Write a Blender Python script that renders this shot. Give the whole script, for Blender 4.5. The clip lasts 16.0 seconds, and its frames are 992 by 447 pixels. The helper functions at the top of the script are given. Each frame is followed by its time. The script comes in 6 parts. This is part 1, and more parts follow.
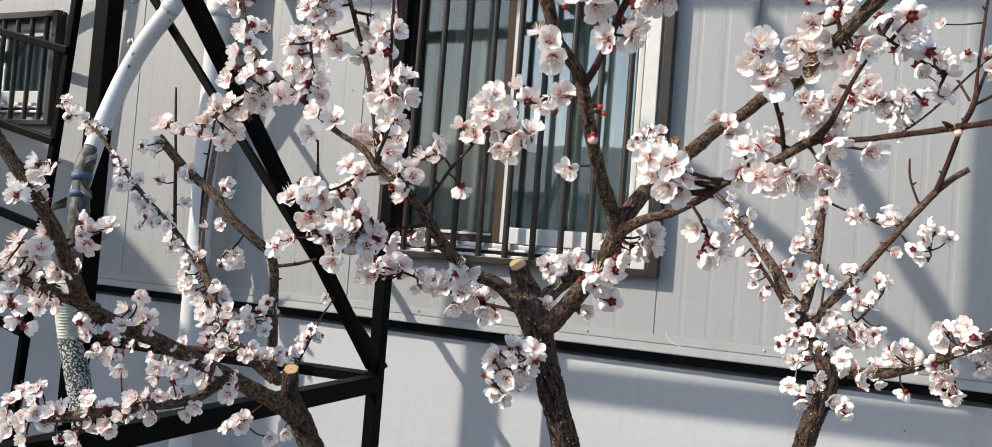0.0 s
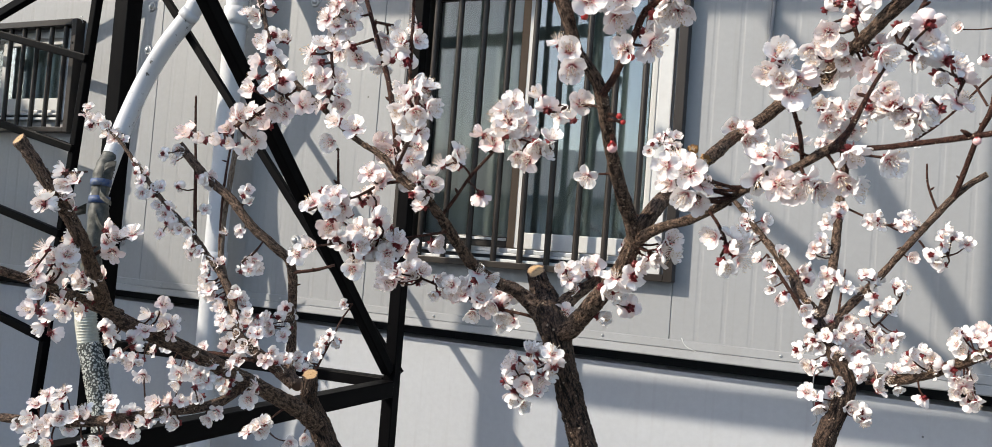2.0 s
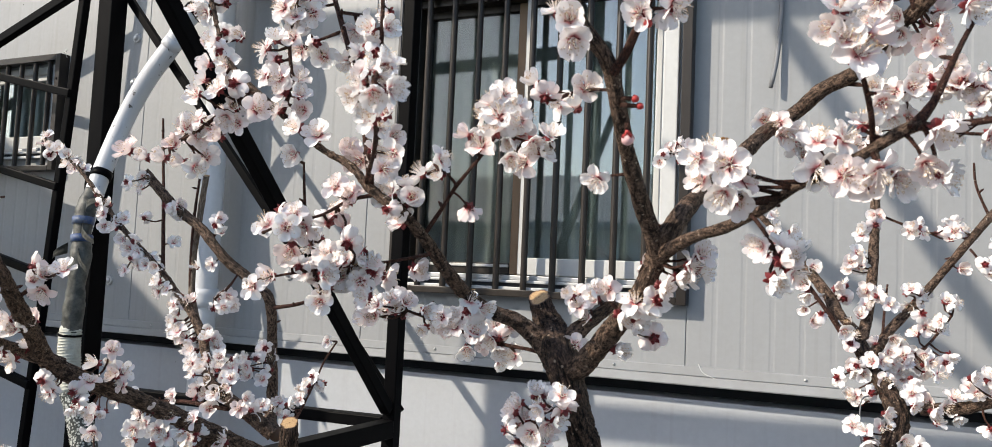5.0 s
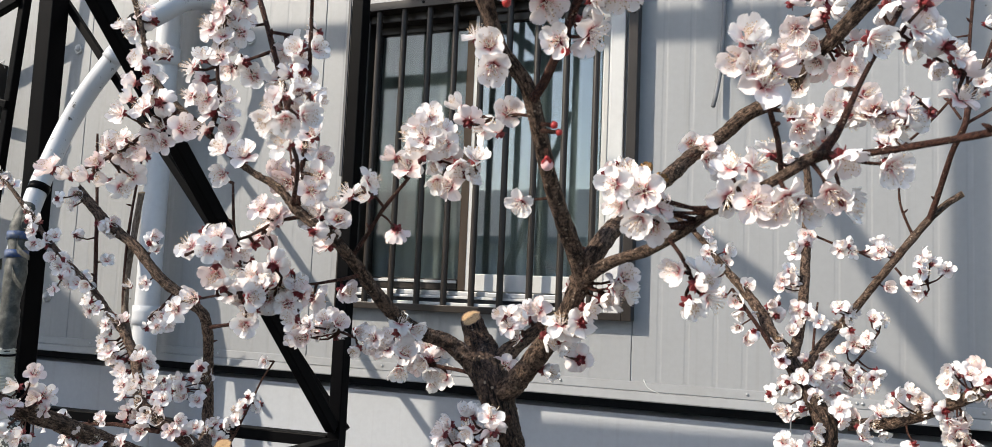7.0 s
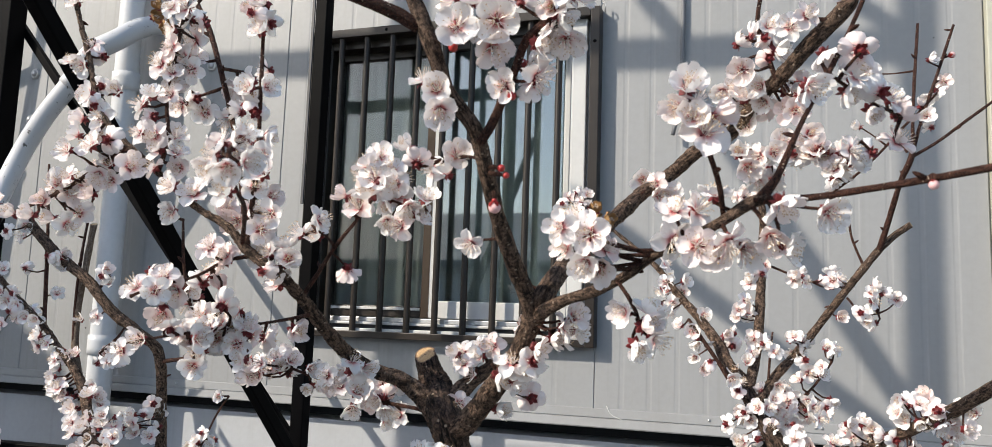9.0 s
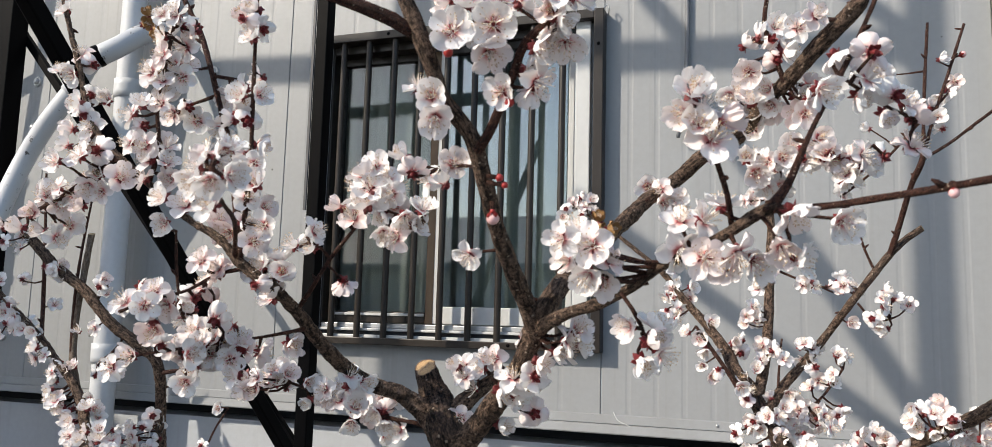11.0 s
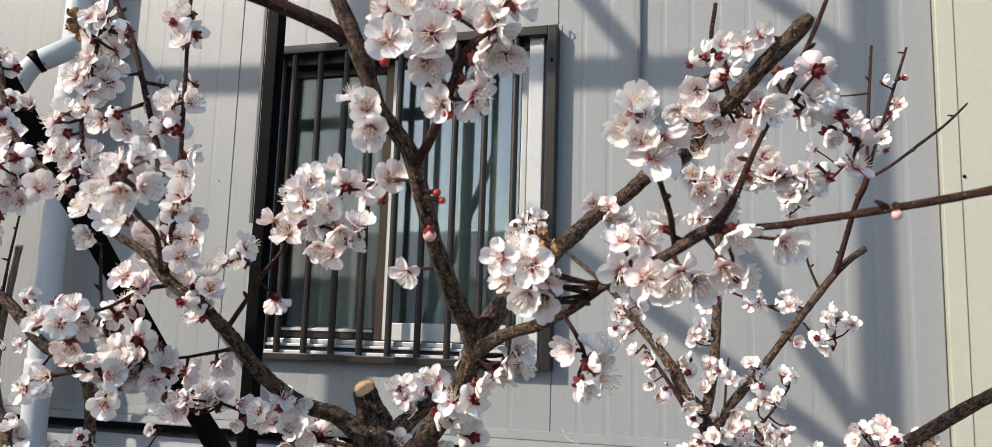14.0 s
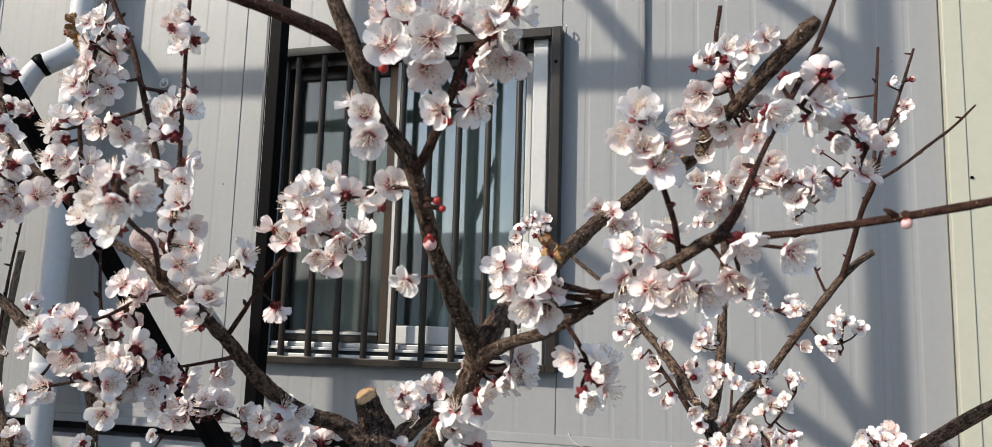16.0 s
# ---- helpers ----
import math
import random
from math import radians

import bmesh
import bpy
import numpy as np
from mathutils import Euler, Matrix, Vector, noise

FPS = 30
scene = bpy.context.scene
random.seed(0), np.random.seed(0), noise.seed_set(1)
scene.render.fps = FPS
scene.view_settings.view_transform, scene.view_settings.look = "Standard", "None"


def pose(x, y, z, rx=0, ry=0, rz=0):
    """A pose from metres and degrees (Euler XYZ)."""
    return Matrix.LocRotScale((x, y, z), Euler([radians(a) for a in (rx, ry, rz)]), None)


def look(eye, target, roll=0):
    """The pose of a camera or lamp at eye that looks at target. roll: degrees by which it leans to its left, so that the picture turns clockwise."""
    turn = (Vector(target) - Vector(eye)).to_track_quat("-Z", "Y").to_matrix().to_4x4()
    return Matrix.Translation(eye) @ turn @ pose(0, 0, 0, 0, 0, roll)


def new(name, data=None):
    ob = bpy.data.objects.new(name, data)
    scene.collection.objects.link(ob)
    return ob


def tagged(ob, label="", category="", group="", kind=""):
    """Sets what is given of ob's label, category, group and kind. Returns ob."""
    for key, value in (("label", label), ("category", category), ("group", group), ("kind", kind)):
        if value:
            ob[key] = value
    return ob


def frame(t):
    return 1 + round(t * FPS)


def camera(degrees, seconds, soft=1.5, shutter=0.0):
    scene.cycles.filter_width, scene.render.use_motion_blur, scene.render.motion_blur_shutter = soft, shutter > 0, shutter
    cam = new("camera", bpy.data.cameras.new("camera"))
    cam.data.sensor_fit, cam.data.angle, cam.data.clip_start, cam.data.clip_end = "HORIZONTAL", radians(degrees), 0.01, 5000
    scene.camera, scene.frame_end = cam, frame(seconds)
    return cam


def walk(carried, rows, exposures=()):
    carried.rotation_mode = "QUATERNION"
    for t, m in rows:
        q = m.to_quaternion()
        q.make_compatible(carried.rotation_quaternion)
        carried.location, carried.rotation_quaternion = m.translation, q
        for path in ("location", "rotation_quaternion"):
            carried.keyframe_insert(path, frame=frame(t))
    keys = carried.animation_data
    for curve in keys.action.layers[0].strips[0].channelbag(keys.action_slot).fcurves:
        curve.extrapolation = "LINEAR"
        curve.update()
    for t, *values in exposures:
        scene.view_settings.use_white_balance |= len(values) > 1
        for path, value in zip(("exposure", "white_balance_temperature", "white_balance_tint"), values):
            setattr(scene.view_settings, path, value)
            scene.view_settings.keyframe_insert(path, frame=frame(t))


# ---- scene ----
cam = camera(62.2, 16.0, soft=0.3)
cam.data.dof.use_dof, cam.data.dof.focus_distance, cam.data.dof.aperture_fstop = True, 1.3, 25.0
PATH = [
    (0, (0.926, -2.285, 1.627), (0.133, -0.45, 1.691), 4.5),
    (0.5, (0.93, -2.29, 1.629), (0.136, -0.456, 1.695), 4.2),
    (1, (0.928, -2.291, 1.629), (0.131, -0.458, 1.702), 4.2),
    (1.5, (0.927, -2.291, 1.629), (0.121, -0.462, 1.702), 4.3),
    (2, (0.924, -2.294, 1.629), (0.101, -0.472, 1.701), 4.4),
    (2.5, (0.92, -2.284, 1.634), (0.082, -0.47, 1.708), 4.4),
    (3, (0.911, -2.262, 1.636), (0.072, -0.449, 1.726), 4.2),
    (5.5, (0.88, -2.173, 1.625), (0.054, -0.358, 1.774), 2.2),
    (6, (0.887, -2.174, 1.628), (0.082, -0.35, 1.785), 2.2),
    (6.5, (0.89, -2.174, 1.63), (0.117, -0.337, 1.798), 2.2),
    (7, (0.901, -2.173, 1.633), (0.168, -0.321, 1.812), 2.4),
    (7.5, (0.908, -2.171, 1.637), (0.216, -0.305, 1.836), 2.3),
    (8, (0.913, -2.169, 1.641), (0.252, -0.294, 1.862), 2.2),
    (8.5, (0.915, -2.17, 1.643), (0.258, -0.295, 1.877), 2.1),
    (9, (0.912, -2.171, 1.645), (0.254, -0.297, 1.882), 2.0),
    (9.5, (0.913, -2.173, 1.646), (0.246, -0.302, 1.884), 1.8),
    (12, (0.908, -2.136, 1.655), (0.244, -0.267, 1.909), 1.4),
    (12.5, (0.91, -2.133, 1.654), (0.279, -0.254, 1.92), 1.4),
    (13, (0.91, -2.132, 1.655), (0.316, -0.243, 1.933), 1.6),
    (13.5, (0.911, -2.134, 1.655), (0.34, -0.239, 1.939), 1.6),
    (14, (0.913, -2.133, 1.656), (0.347, -0.236, 1.939), 1.8),
    (14.5, (0.916, -2.132, 1.656), (0.349, -0.235, 1.939), 1.8),
    (15, (0.914, -2.132, 1.657), (0.347, -0.235, 1.94), 1.8),
    (15.5, (0.914, -2.129, 1.659), (0.341, -0.234, 1.943), 1.7),
    (16, (0.913, -2.126, 1.661), (0.335, -0.233, 1.946), 1.7),
]
walk(cam, [(t, look(eye, target, roll)) for t, eye, target, roll in PATH],
     exposures=[(0.0, 0.90, 6780, 8.9), (7.0, 0.88, 6780, 8.9), (9.5, 0.77, 6780, 8.9), (12.0, 0.70, 6780, 8.7), (16.0, 0.66, 6780, 8.7)])
SUN = Vector((1.0, 1.0, -0.92)).normalized()   # the way the sunlight goes
world = bpy.data.worlds.new("sky")
scene.world = world
world.use_nodes = True
_nt = world.node_tree
_sky = _nt.nodes.new("ShaderNodeTexSky")
_sky.sky_type, _sky.sun_disc = "NISHITA", False
_sky.sun_elevation = math.asin(-SUN.z)
_sky.sun_rotation = math.atan2(-SUN.x, -SUN.y)
_nt.links.new(_sky.outputs[0], _nt.nodes["Background"].inputs[0])
_nt.nodes["Background"].inputs[1].default_value = 0.15
sun = new("sun", bpy.data.lights.new("sun", "SUN"))
sun.data.energy, sun.data.angle, sun.data.color = 3.25, radians(0.55), (1.0, 0.925, 0.82)
sun.matrix_world = look((-4, -8, 6), Vector((-4, -8, 6)) + SUN)


# ---- materials ----
class Mat:
    """A principled material with helpers for procedural variation."""

    def __init__(self, name, colour, rough=0.6, metal=0.0, gloss=0.4):
        self.m = bpy.data.materials.new(name)
        self.m.use_nodes = True
        self.nt = self.m.node_tree
        self.b = self.nt.nodes["Principled BSDF"]
        self.b.inputs["Base Color"].default_value = (*colour, 1)
        self.b.inputs["Roughness"].default_value = rough
        self.b.inputs["Metallic"].default_value = metal
        self.b.inputs["Specular IOR Level"].default_value = gloss
        self.co = self.nt.nodes.new("ShaderNodeTexCoord").outputs["Object"]

    def link(self, a, b):
        self.nt.links.new(a, b)

    def noise(self, scale, detail=4, rough=0.55, stretch=None):
        n = self.nt.nodes.new("ShaderNodeTexNoise")
        n.inputs["Scale"].default_value, n.inputs["Detail"].default_value = scale, detail
        n.inputs["Roughness"].default_value = rough
        src = self.co
        if stretch:
            mp = self.nt.nodes.new("ShaderNodeMapping")
            mp.inputs["Scale"].default_value = stretch
            self.link(self.co, mp.inputs[0])
            src = mp.outputs[0]
        self.link(src, n.inputs["Vector"])
        return n.outputs["Fac"]

    def ramp(self, fac, stops):
        r = self.nt.nodes.new("ShaderNodeValToRGB")
        while len(r.color_ramp.elements) < len(stops):
            r.color_ramp.elements.new(0.5)
        for e, (p, c) in zip(r.color_ramp.elements, stops):
            e.position, e.color = p, (*c, 1) if len(c) == 3 else c
        self.link(fac, r.inputs[0])
        return r.outputs[0]

    def mix(self, fac, a, b, mode="MIX"):
        x = self.nt.nodes.new("ShaderNodeMix")
        x.data_type, x.blend_type = "RGBA", mode
        for sock, v in ((x.inputs[0], fac), (x.inputs[6], a), (x.inputs[7], b)):
            if isinstance(v, (int, float)):
                sock.default_value = v
            elif isinstance(v, tuple):
                sock.default_value = (*v, 1)
            else:
                self.link(v, sock)
        return x.outputs[2]

    def colour(self, out):
        self.link(out, self.b.inputs["Base Color"])
        return self

    def rough(self, fac, lo, hi):
        mr = self.nt.nodes.new("ShaderNodeMapRange")
        mr.inputs[3].default_value, mr.inputs[4].default_value = lo, hi
        self.link(fac, mr.inputs[0])
        self.link(mr.outputs[0], self.b.inputs["Roughness"])
        return self

    def bump(self, fac, strength, distance):
        bp = self.nt.nodes.new("ShaderNodeBump")
        bp.inputs["Strength"].default_value, bp.inputs["Distance"].default_value = strength, distance
        self.link(fac, bp.inputs["Height"])
        if self.b.inputs["Normal"].links:
            self.link(self.b.inputs["Normal"].links[0].from_socket, bp.inputs["Normal"])
        self.link(bp.outputs[0], self.b.inputs["Normal"])
        return self


def painted_metal(name, base, dirt, rough=0.42, amount=0.35, scale=3.0, gloss=0.4, specks=False):
    m = Mat(name, base, rough, 0.0, gloss)
    big = m.ramp(m.noise(scale, 5, 0.6, (1, 1, 0.35)), [(0.42, (0, 0, 0)), (0.75, (1, 1, 1))])
    fine = m.ramp(m.noise(60, 3), [(0.3, (0.94, 0.94, 0.94)), (0.7, (1, 1, 1))])
    mixed = m.mix(big, base, tuple(b * (1 - amount) + d * amount for b, d in zip(base, dirt)))
    if specks:   # a few small dark flecks and faint runs down the sheet
        v = m.nt.nodes.new("ShaderNodeTexVoronoi")
        v.inputs["Scale"].default_value = 7
        m.link(m.co, v.inputs["Vector"])
        dots = m.ramp(v.outputs["Distance"], [(0.016, (1, 1, 1)), (0.028, (0, 0, 0))])
        runs = m.ramp(m.noise(34, 3, 0.6, (1, 1, 0.03)), [(0.56, (0, 0, 0)), (0.72, (0.35, 0.35, 0.35))])
        mixed = m.mix(dots, m.mix(runs, mixed, dirt), (0.05, 0.045, 0.04))
    m.colour(m.mix(1.0, mixed, fine, "MULTIPLY")).rough(m.noise(25, 3), rough - 0.08, rough + 0.12)
    return m.bump(m.noise(9, 2), 0.12, 0.004).m


WALL = painted_metal("grey_panel_paint", (0.262, 0.267, 0.272), (0.205, 0.203, 0.195), 0.48, 0.3, 3.0, 0.45, True)
LOWER = painted_metal("pale_blue_wall_paint", (0.372, 0.385, 0.405), (0.29, 0.29, 0.29), 0.6, 0.3, 2.0, 0.4, True)
CREAM = painted_metal("cream_panel_paint", (0.41, 0.41, 0.335), (0.35, 0.335, 0.275), 0.45, 0.3)
TRIM = painted_metal("grey_trim_paint", (0.285, 0.29, 0.295), (0.215, 0.21, 0.20), 0.42, 0.4, 6.0)
BLACK = painted_metal("black_steel_paint", (0.0022, 0.0022, 0.0026), (0.008, 0.0075, 0.007), 0.42, 0.25, 14.0, 0.03)
BROWN = painted_metal("bronze_aluminium", (0.020, 0.0155, 0.0125), (0.055, 0.044, 0.035), 0.34, 0.35, 12.0, 0.28)
PVC = painted_metal("white_window_plastic", (0.50, 0.50, 0.49), (0.37, 0.36, 0.33), 0.35, 0.25, 10.0)
WOODY = painted_metal("tan_window_stile", (0.19, 0.12, 0.068), (0.13, 0.09, 0.06), 0.45, 0.4, 10.0)
PIPE_WHITE = painted_metal("white_plastic_pipe", (0.56, 0.57, 0.59), (0.38, 0.37, 0.35), 0.4, 0.35, 8.0)
# dark colour that carries the shade inside narrow recesses
CAVITY_SHADE = painted_metal("cavity_shade", (0.045, 0.046, 0.05), (0.06, 0.06, 0.06), 0.8, 0.3, 3.0, 0.1)
CABLE = painted_metal("dark_grey_cable", (0.16, 0.165, 0.175), (0.11, 0.11, 0.11), 0.6, 0.3, 30.0)
SUNLIT_EDGE = painted_metal("sunlit_edge_grey", (0.055, 0.056, 0.060), (0.14, 0.13, 0.12), 0.5, 0.6, 40.0, 0.3)
GALV = Mat("galvanised_steel", (0.42, 0.42, 0.42), 0.45, 0.8).m


def weathered_pipe():
    m = Mat("scuffed_grey_pipe_paint", (0.55, 0.56, 0.58), 0.5)
    spots = m.ramp(m.noise(42, 7, 0.75), [(0.61, (0, 0, 0)), (0.64, (1, 1, 1))])
    m.colour(m.mix(spots, (0.50, 0.51, 0.53), (0.09, 0.085, 0.08))).rough(m.noise(20, 3), 0.4, 0.65)
    return m.bump(m.noise(70, 4), 0.25, 0.002).m


PIPE_OLD = weathered_pipe()


def tape_mat(name, c1, c2):
    m = Mat(name, c1, 0.55)
    m.colour(m.mix(m.ramp(m.noise(30, 5, 0.7), [(0.4, (0, 0, 0)), (0.65, (1, 1, 1))]), c1, c2))
    return m.bump(m.noise(40, 4), 0.5, 0.004).m


TAPE = tape_mat("grey_green_wrap", (0.030, 0.032, 0.028), (0.105, 0.105, 0.092))
TAPE_BLUE = tape_mat("blue_tape", (0.012, 0.045, 0.15), (0.12, 0.14, 0.17))
LAGGING = tape_mat("pale_foam_lagging", (0.50, 0.50, 0.44), (0.36, 0.36, 0.31))


def flaking_mat():
    m = Mat("flaking_lagging", (0.5, 0.5, 0.45), 0.8)
    v = m.nt.nodes.new("ShaderNodeTexVoronoi")
    v.inputs["Scale"].default_value = 150
    m.link(m.co, v.inputs["Vector"])
    f = m.ramp(v.outputs["Distance"], [(0.40, (1, 1, 1)), (0.56, (0, 0, 0))])
    m.colour(m.mix(f, (0.04, 0.045, 0.042), (0.42, 0.43, 0.40)))
    return m.bump(f, 0.8, 0.004).m


FLAKING = flaking_mat()


def bark_mat(name, dark, light, scale=1.0, furrow=0.4, along=0.3):
    """Bark with furrows that run along the limb, brown plates, and small pale pores lying across it."""
    m = Mat(name, dark, 0.85, 0.0, 0.2)
    uv = m.nt.nodes.new("ShaderNodeUVMap").outputs[0]
    m.co = uv
    furrows = m.noise(330 * scale, 5, 0.65, (1, along, 1))
    grain = m.noise(640 * scale, 8, 0.78, (1, 0.7, 1))
    patch = m.noise(26 * scale, 4, 0.6)
    c = m.mix(m.ramp(grain, [(0.43, (0, 0, 0)), (0.58, (1, 1, 1))]), dark, light)
    c = m.mix(m.ramp(patch, [(0.42, (0, 0, 0)), (0.72, (0.38, 0.38, 0.38))]), c, tuple(0.62 * a + k for a, k in zip(light, (0.030, 0.030, 0.032))))
    c = m.mix(1.0, c, m.ramp(furrows, [(0.42, (furrow, furrow * 0.92, furrow * 0.86)), (0.52, (0.75, 0.75, 0.75)), (0.66, (1.0, 1.0, 1.0))]), "MULTIPLY")
    mp = m.nt.nodes.new("ShaderNodeMapping")
    mp.inputs["Scale"].default_value = (0.85, 1.15, 1)
    m.link(uv, mp.inputs[0])
    sp = m.nt.nodes.new("ShaderNodeTexVoronoi")
    sp.inputs["Scale"].default_value = 230 * scale
    m.link(mp.outputs[0], sp.inputs["Vector"])
    pores = m.ramp(sp.outputs["Distance"], [(0.13, (1, 1, 1)), (0.22, (0, 0, 0))])
    pores = m.mix(1.0, pores, m.ramp(m.noise(75 * scale, 3), [(0.50, (0, 0, 0)), (0.56, (1, 1, 1))]), "MULTIPLY")
    m.colour(m.mix(pores, c, (0.42, 0.33, 0.25))).rough(grain, 0.6, 0.95)
    m.bump(furrows, 1.0, 0.006)
    m.bump(pores, 0.6, 0.0008)
    return m.bump(grain, 1.0, 0.0022).m


BARK = bark_mat("brown_grey_bark", (0.050, 0.030, 0.021), (0.345, 0.228, 0.162), 1.0, 0.17, 0.35)
BARK_OLD = bark_mat("dark_rough_bark", (0.022, 0.013, 0.010), (0.195, 0.126, 0.090), 0.75, 0.06, 0.26)
BARK_PALE = bark_mat("pale_dry_bark", (0.20, 0.145, 0.105), (0.36, 0.285, 0.225), 1.2, 0.45, 0.25)
TWIG = bark_mat("red_brown_twig_bark", (0.040, 0.015, 0.012), (0.185, 0.082, 0.055), 1.6, 0.35, 0.3)


def cut_wood():
    """A weathered saw cut: tan rings round the pith, darker cracks and a brown rim."""
    m = Mat("weathered_cut_wood", (0.45, 0.30, 0.16), 0.75)
    m.co = m.nt.nodes.new("ShaderNodeUVMap").outputs[0]
    w = m.nt.nodes.new("ShaderNodeTexWave")
    w.wave_type, w.rings_direction = "RINGS", "SPHERICAL"
    w.inputs["Scale"].default_value, w.inputs["Distortion"].default_value, w.inputs["Detail"].default_value = 2.4, 1.6, 3
    m.link(m.co, w.inputs["Vector"])
    c = m.mix(w.outputs["Fac"], (0.50, 0.335, 0.175), (0.34, 0.205, 0.095))
    c = m.mix(m.ramp(m.noise(3.2, 5, 0.65), [(0.50, (0, 0, 0)), (0.68, (0.8, 0.8, 0.8))]), c, (0.20, 0.115, 0.055))
    far = m.nt.nodes.new("ShaderNodeVectorMath")
    far.operation = "LENGTH"
    m.link(m.co, far.inputs[0])
    rim = m.ramp(far.outputs["Value"], [(0.84, (0, 0, 0)), (0.93, (1, 1, 1))])
    pith = m.ramp(far.outputs["Value"], [(0.06, (1, 1, 1)), (0.12, (0, 0, 0))])
    m.colour(m.mix(pith, m.mix(rim, c, (0.13, 0.075, 0.045)), (0.16, 0.08, 0.04)))
    return m.bump(m.noise(9, 5, 0.7), 0.5, 0.001).m


CUT = cut_wood()


def petal_mat():
    """White to shell-pink petals, red at the claw, with fine veins."""
    m = Mat("white_pink_petal", (0.86, 0.80, 0.79), 0.5)
    oi = m.nt.nodes.new("ShaderNodeObjectInfo").outputs["Random"]
    uv = m.nt.nodes.new("ShaderNodeUVMap").outputs[0]
    sep = m.nt.nodes.new("ShaderNodeSeparateXYZ")
    m.link(uv, sep.inputs[0])
    tint = m.ramp(oi, [(0.0, (0.905, 0.892, 0.882)), (0.5, (0.90, 0.872, 0.86)), (0.85, (0.895, 0.83, 0.815)), (1.0, (0.88, 0.755, 0.73))])
    base = m.ramp(sep.outputs[1], [(0.0, (0.40, 0.06, 0.07)), (0.13, (0.72, 0.30, 0.30)), (0.26, (0.96, 0.84, 0.83)), (0.46, (1, 1, 1))])
    col = m.mix(1.0, tint, base, "MULTIPLY")
    mp = m.nt.nodes.new("ShaderNodeMapping")
    mp.inputs["Scale"].default_value = (16, 2.2, 1)
    m.link(uv, mp.inputs[0])
    vein = m.nt.nodes.new("ShaderNodeTexNoise")
    vein.inputs["Scale"].default_value, vein.inputs["Detail"].default_value = 1.0, 3
    m.link(mp.outputs[0], vein.inputs["Vector"])
    col = m.mix(m.ramp(vein.outputs["Fac"], [(0.52, (0, 0, 0)), (0.72, (0.2, 0.2, 0.2))]), col, m.mix(1.0, col, (0.93, 0.80, 0.79), "MULTIPLY"))
    m.colour(col)
    m.bump(vein.outputs["Fac"], 0.5, 0.0007)
    tr = m.nt.nodes.new("ShaderNodeBsdfTranslucent")
    m.link(col, tr.inputs[0])
    ms = m.nt.nodes.new("ShaderNodeMixShader")
    ms.inputs[0].default_value = 0.24
    out = m.nt.nodes["Material Output"]
    m.link(m.b.outputs[0], ms.inputs[1])
    m.link(tr.outputs[0], ms.inputs[2])
    m.link(ms.outputs[0], out.inputs[0])
    return m.m


PETAL = petal_mat()
FILAMENT = Mat("pale_stamen_filament", (0.88, 0.80, 0.74), 0.6).m
ANTHER = Mat("tan_anther", (0.52, 0.36, 0.20), 0.7).m
CALYX = Mat("dark_red_calyx", (0.15, 0.016, 0.018), 0.5).m
SEPAL = Mat("bright_red_sepal", (0.36, 0.030, 0.028), 0.45).m
BUDRED = Mat("pink_bud_petal", (0.66, 0.40, 0.40), 0.5).m


def glass_mat(name, tint, rough=0.02, ior=1.5):
    m = Mat(name, tint, rough)
    m.b.inputs["Transmission Weight"].default_value = 1.0
    m.b.inputs["IOR"].default_value = ior
    return m.m


GLASS = glass_mat("window_glass", (0.72, 0.80, 0.80))
GLASS_COATED = glass_mat("bluish_coated_glass", (0.62, 0.76, 0.82), 0.015, 2.0)
CURTAIN = Mat("grey_green_curtain", (0.47, 0.50, 0.47), 0.9).m
ROOM = Mat("dim_room_paint", (0.35, 0.36, 0.34), 0.9).m


def ground_mat():
    m = Mat("dry_soil", (0.22, 0.18, 0.13), 0.95)
    m.colour(m.ramp(m.noise(7, 8, 0.65), [(0.3, (0.11, 0.108, 0.104)), (0.7, (0.20, 0.20, 0.195))]))
    return m.bump(m.noise(30, 6), 0.6, 0.02).m


SOIL = ground_mat()
HOUSE = painted_metal("white_house_render", (0.72, 0.72, 0.70), (0.55, 0.53, 0.50), 0.8, 0.3, 1.2)


# ---- mesh helpers ----
def part(name, bm, material, parent, label="", smooth=False):
    me = bpy.data.meshes.new(name)
    bm.normal_update()
    bm.to_mesh(me)
    bm.free()
    for m in material if isinstance(material, (list, tuple)) else [material]:
        me.materials.append(m)
    if smooth:
        for p in me.polygons:
            p.use_smooth = True
    ob = new(name, me)
    ob.parent = parent
    if label:
        ob["label"] = label
    return ob


def thing(name, place=(0, 0, 0), label="", category="", group="", kind=""):
    return tagged(new(name), label, category, group, kind) if place == (0, 0, 0) else placed(tagged(new(name), label, category, group, kind), place)


def placed(ob, place):
    ob.location = place
    return ob


def box_bm(lo, hi, bevel=0.0):
    bm = bmesh.new()
    bmesh.ops.create_cube(bm, size=1)
    lo, hi = Vector(lo), Vector(hi)
    for v in bm.verts:
        v.co = Vector(((lo[i] + hi[i]) / 2 + v.co[i] * (hi[i] - lo[i]) for i in range(3)))
    if bevel:
        bmesh.ops.bevel(bm, geom=bm.edges[:], offset=bevel, segments=2, affect="EDGES", profile=0.5)
    return bm


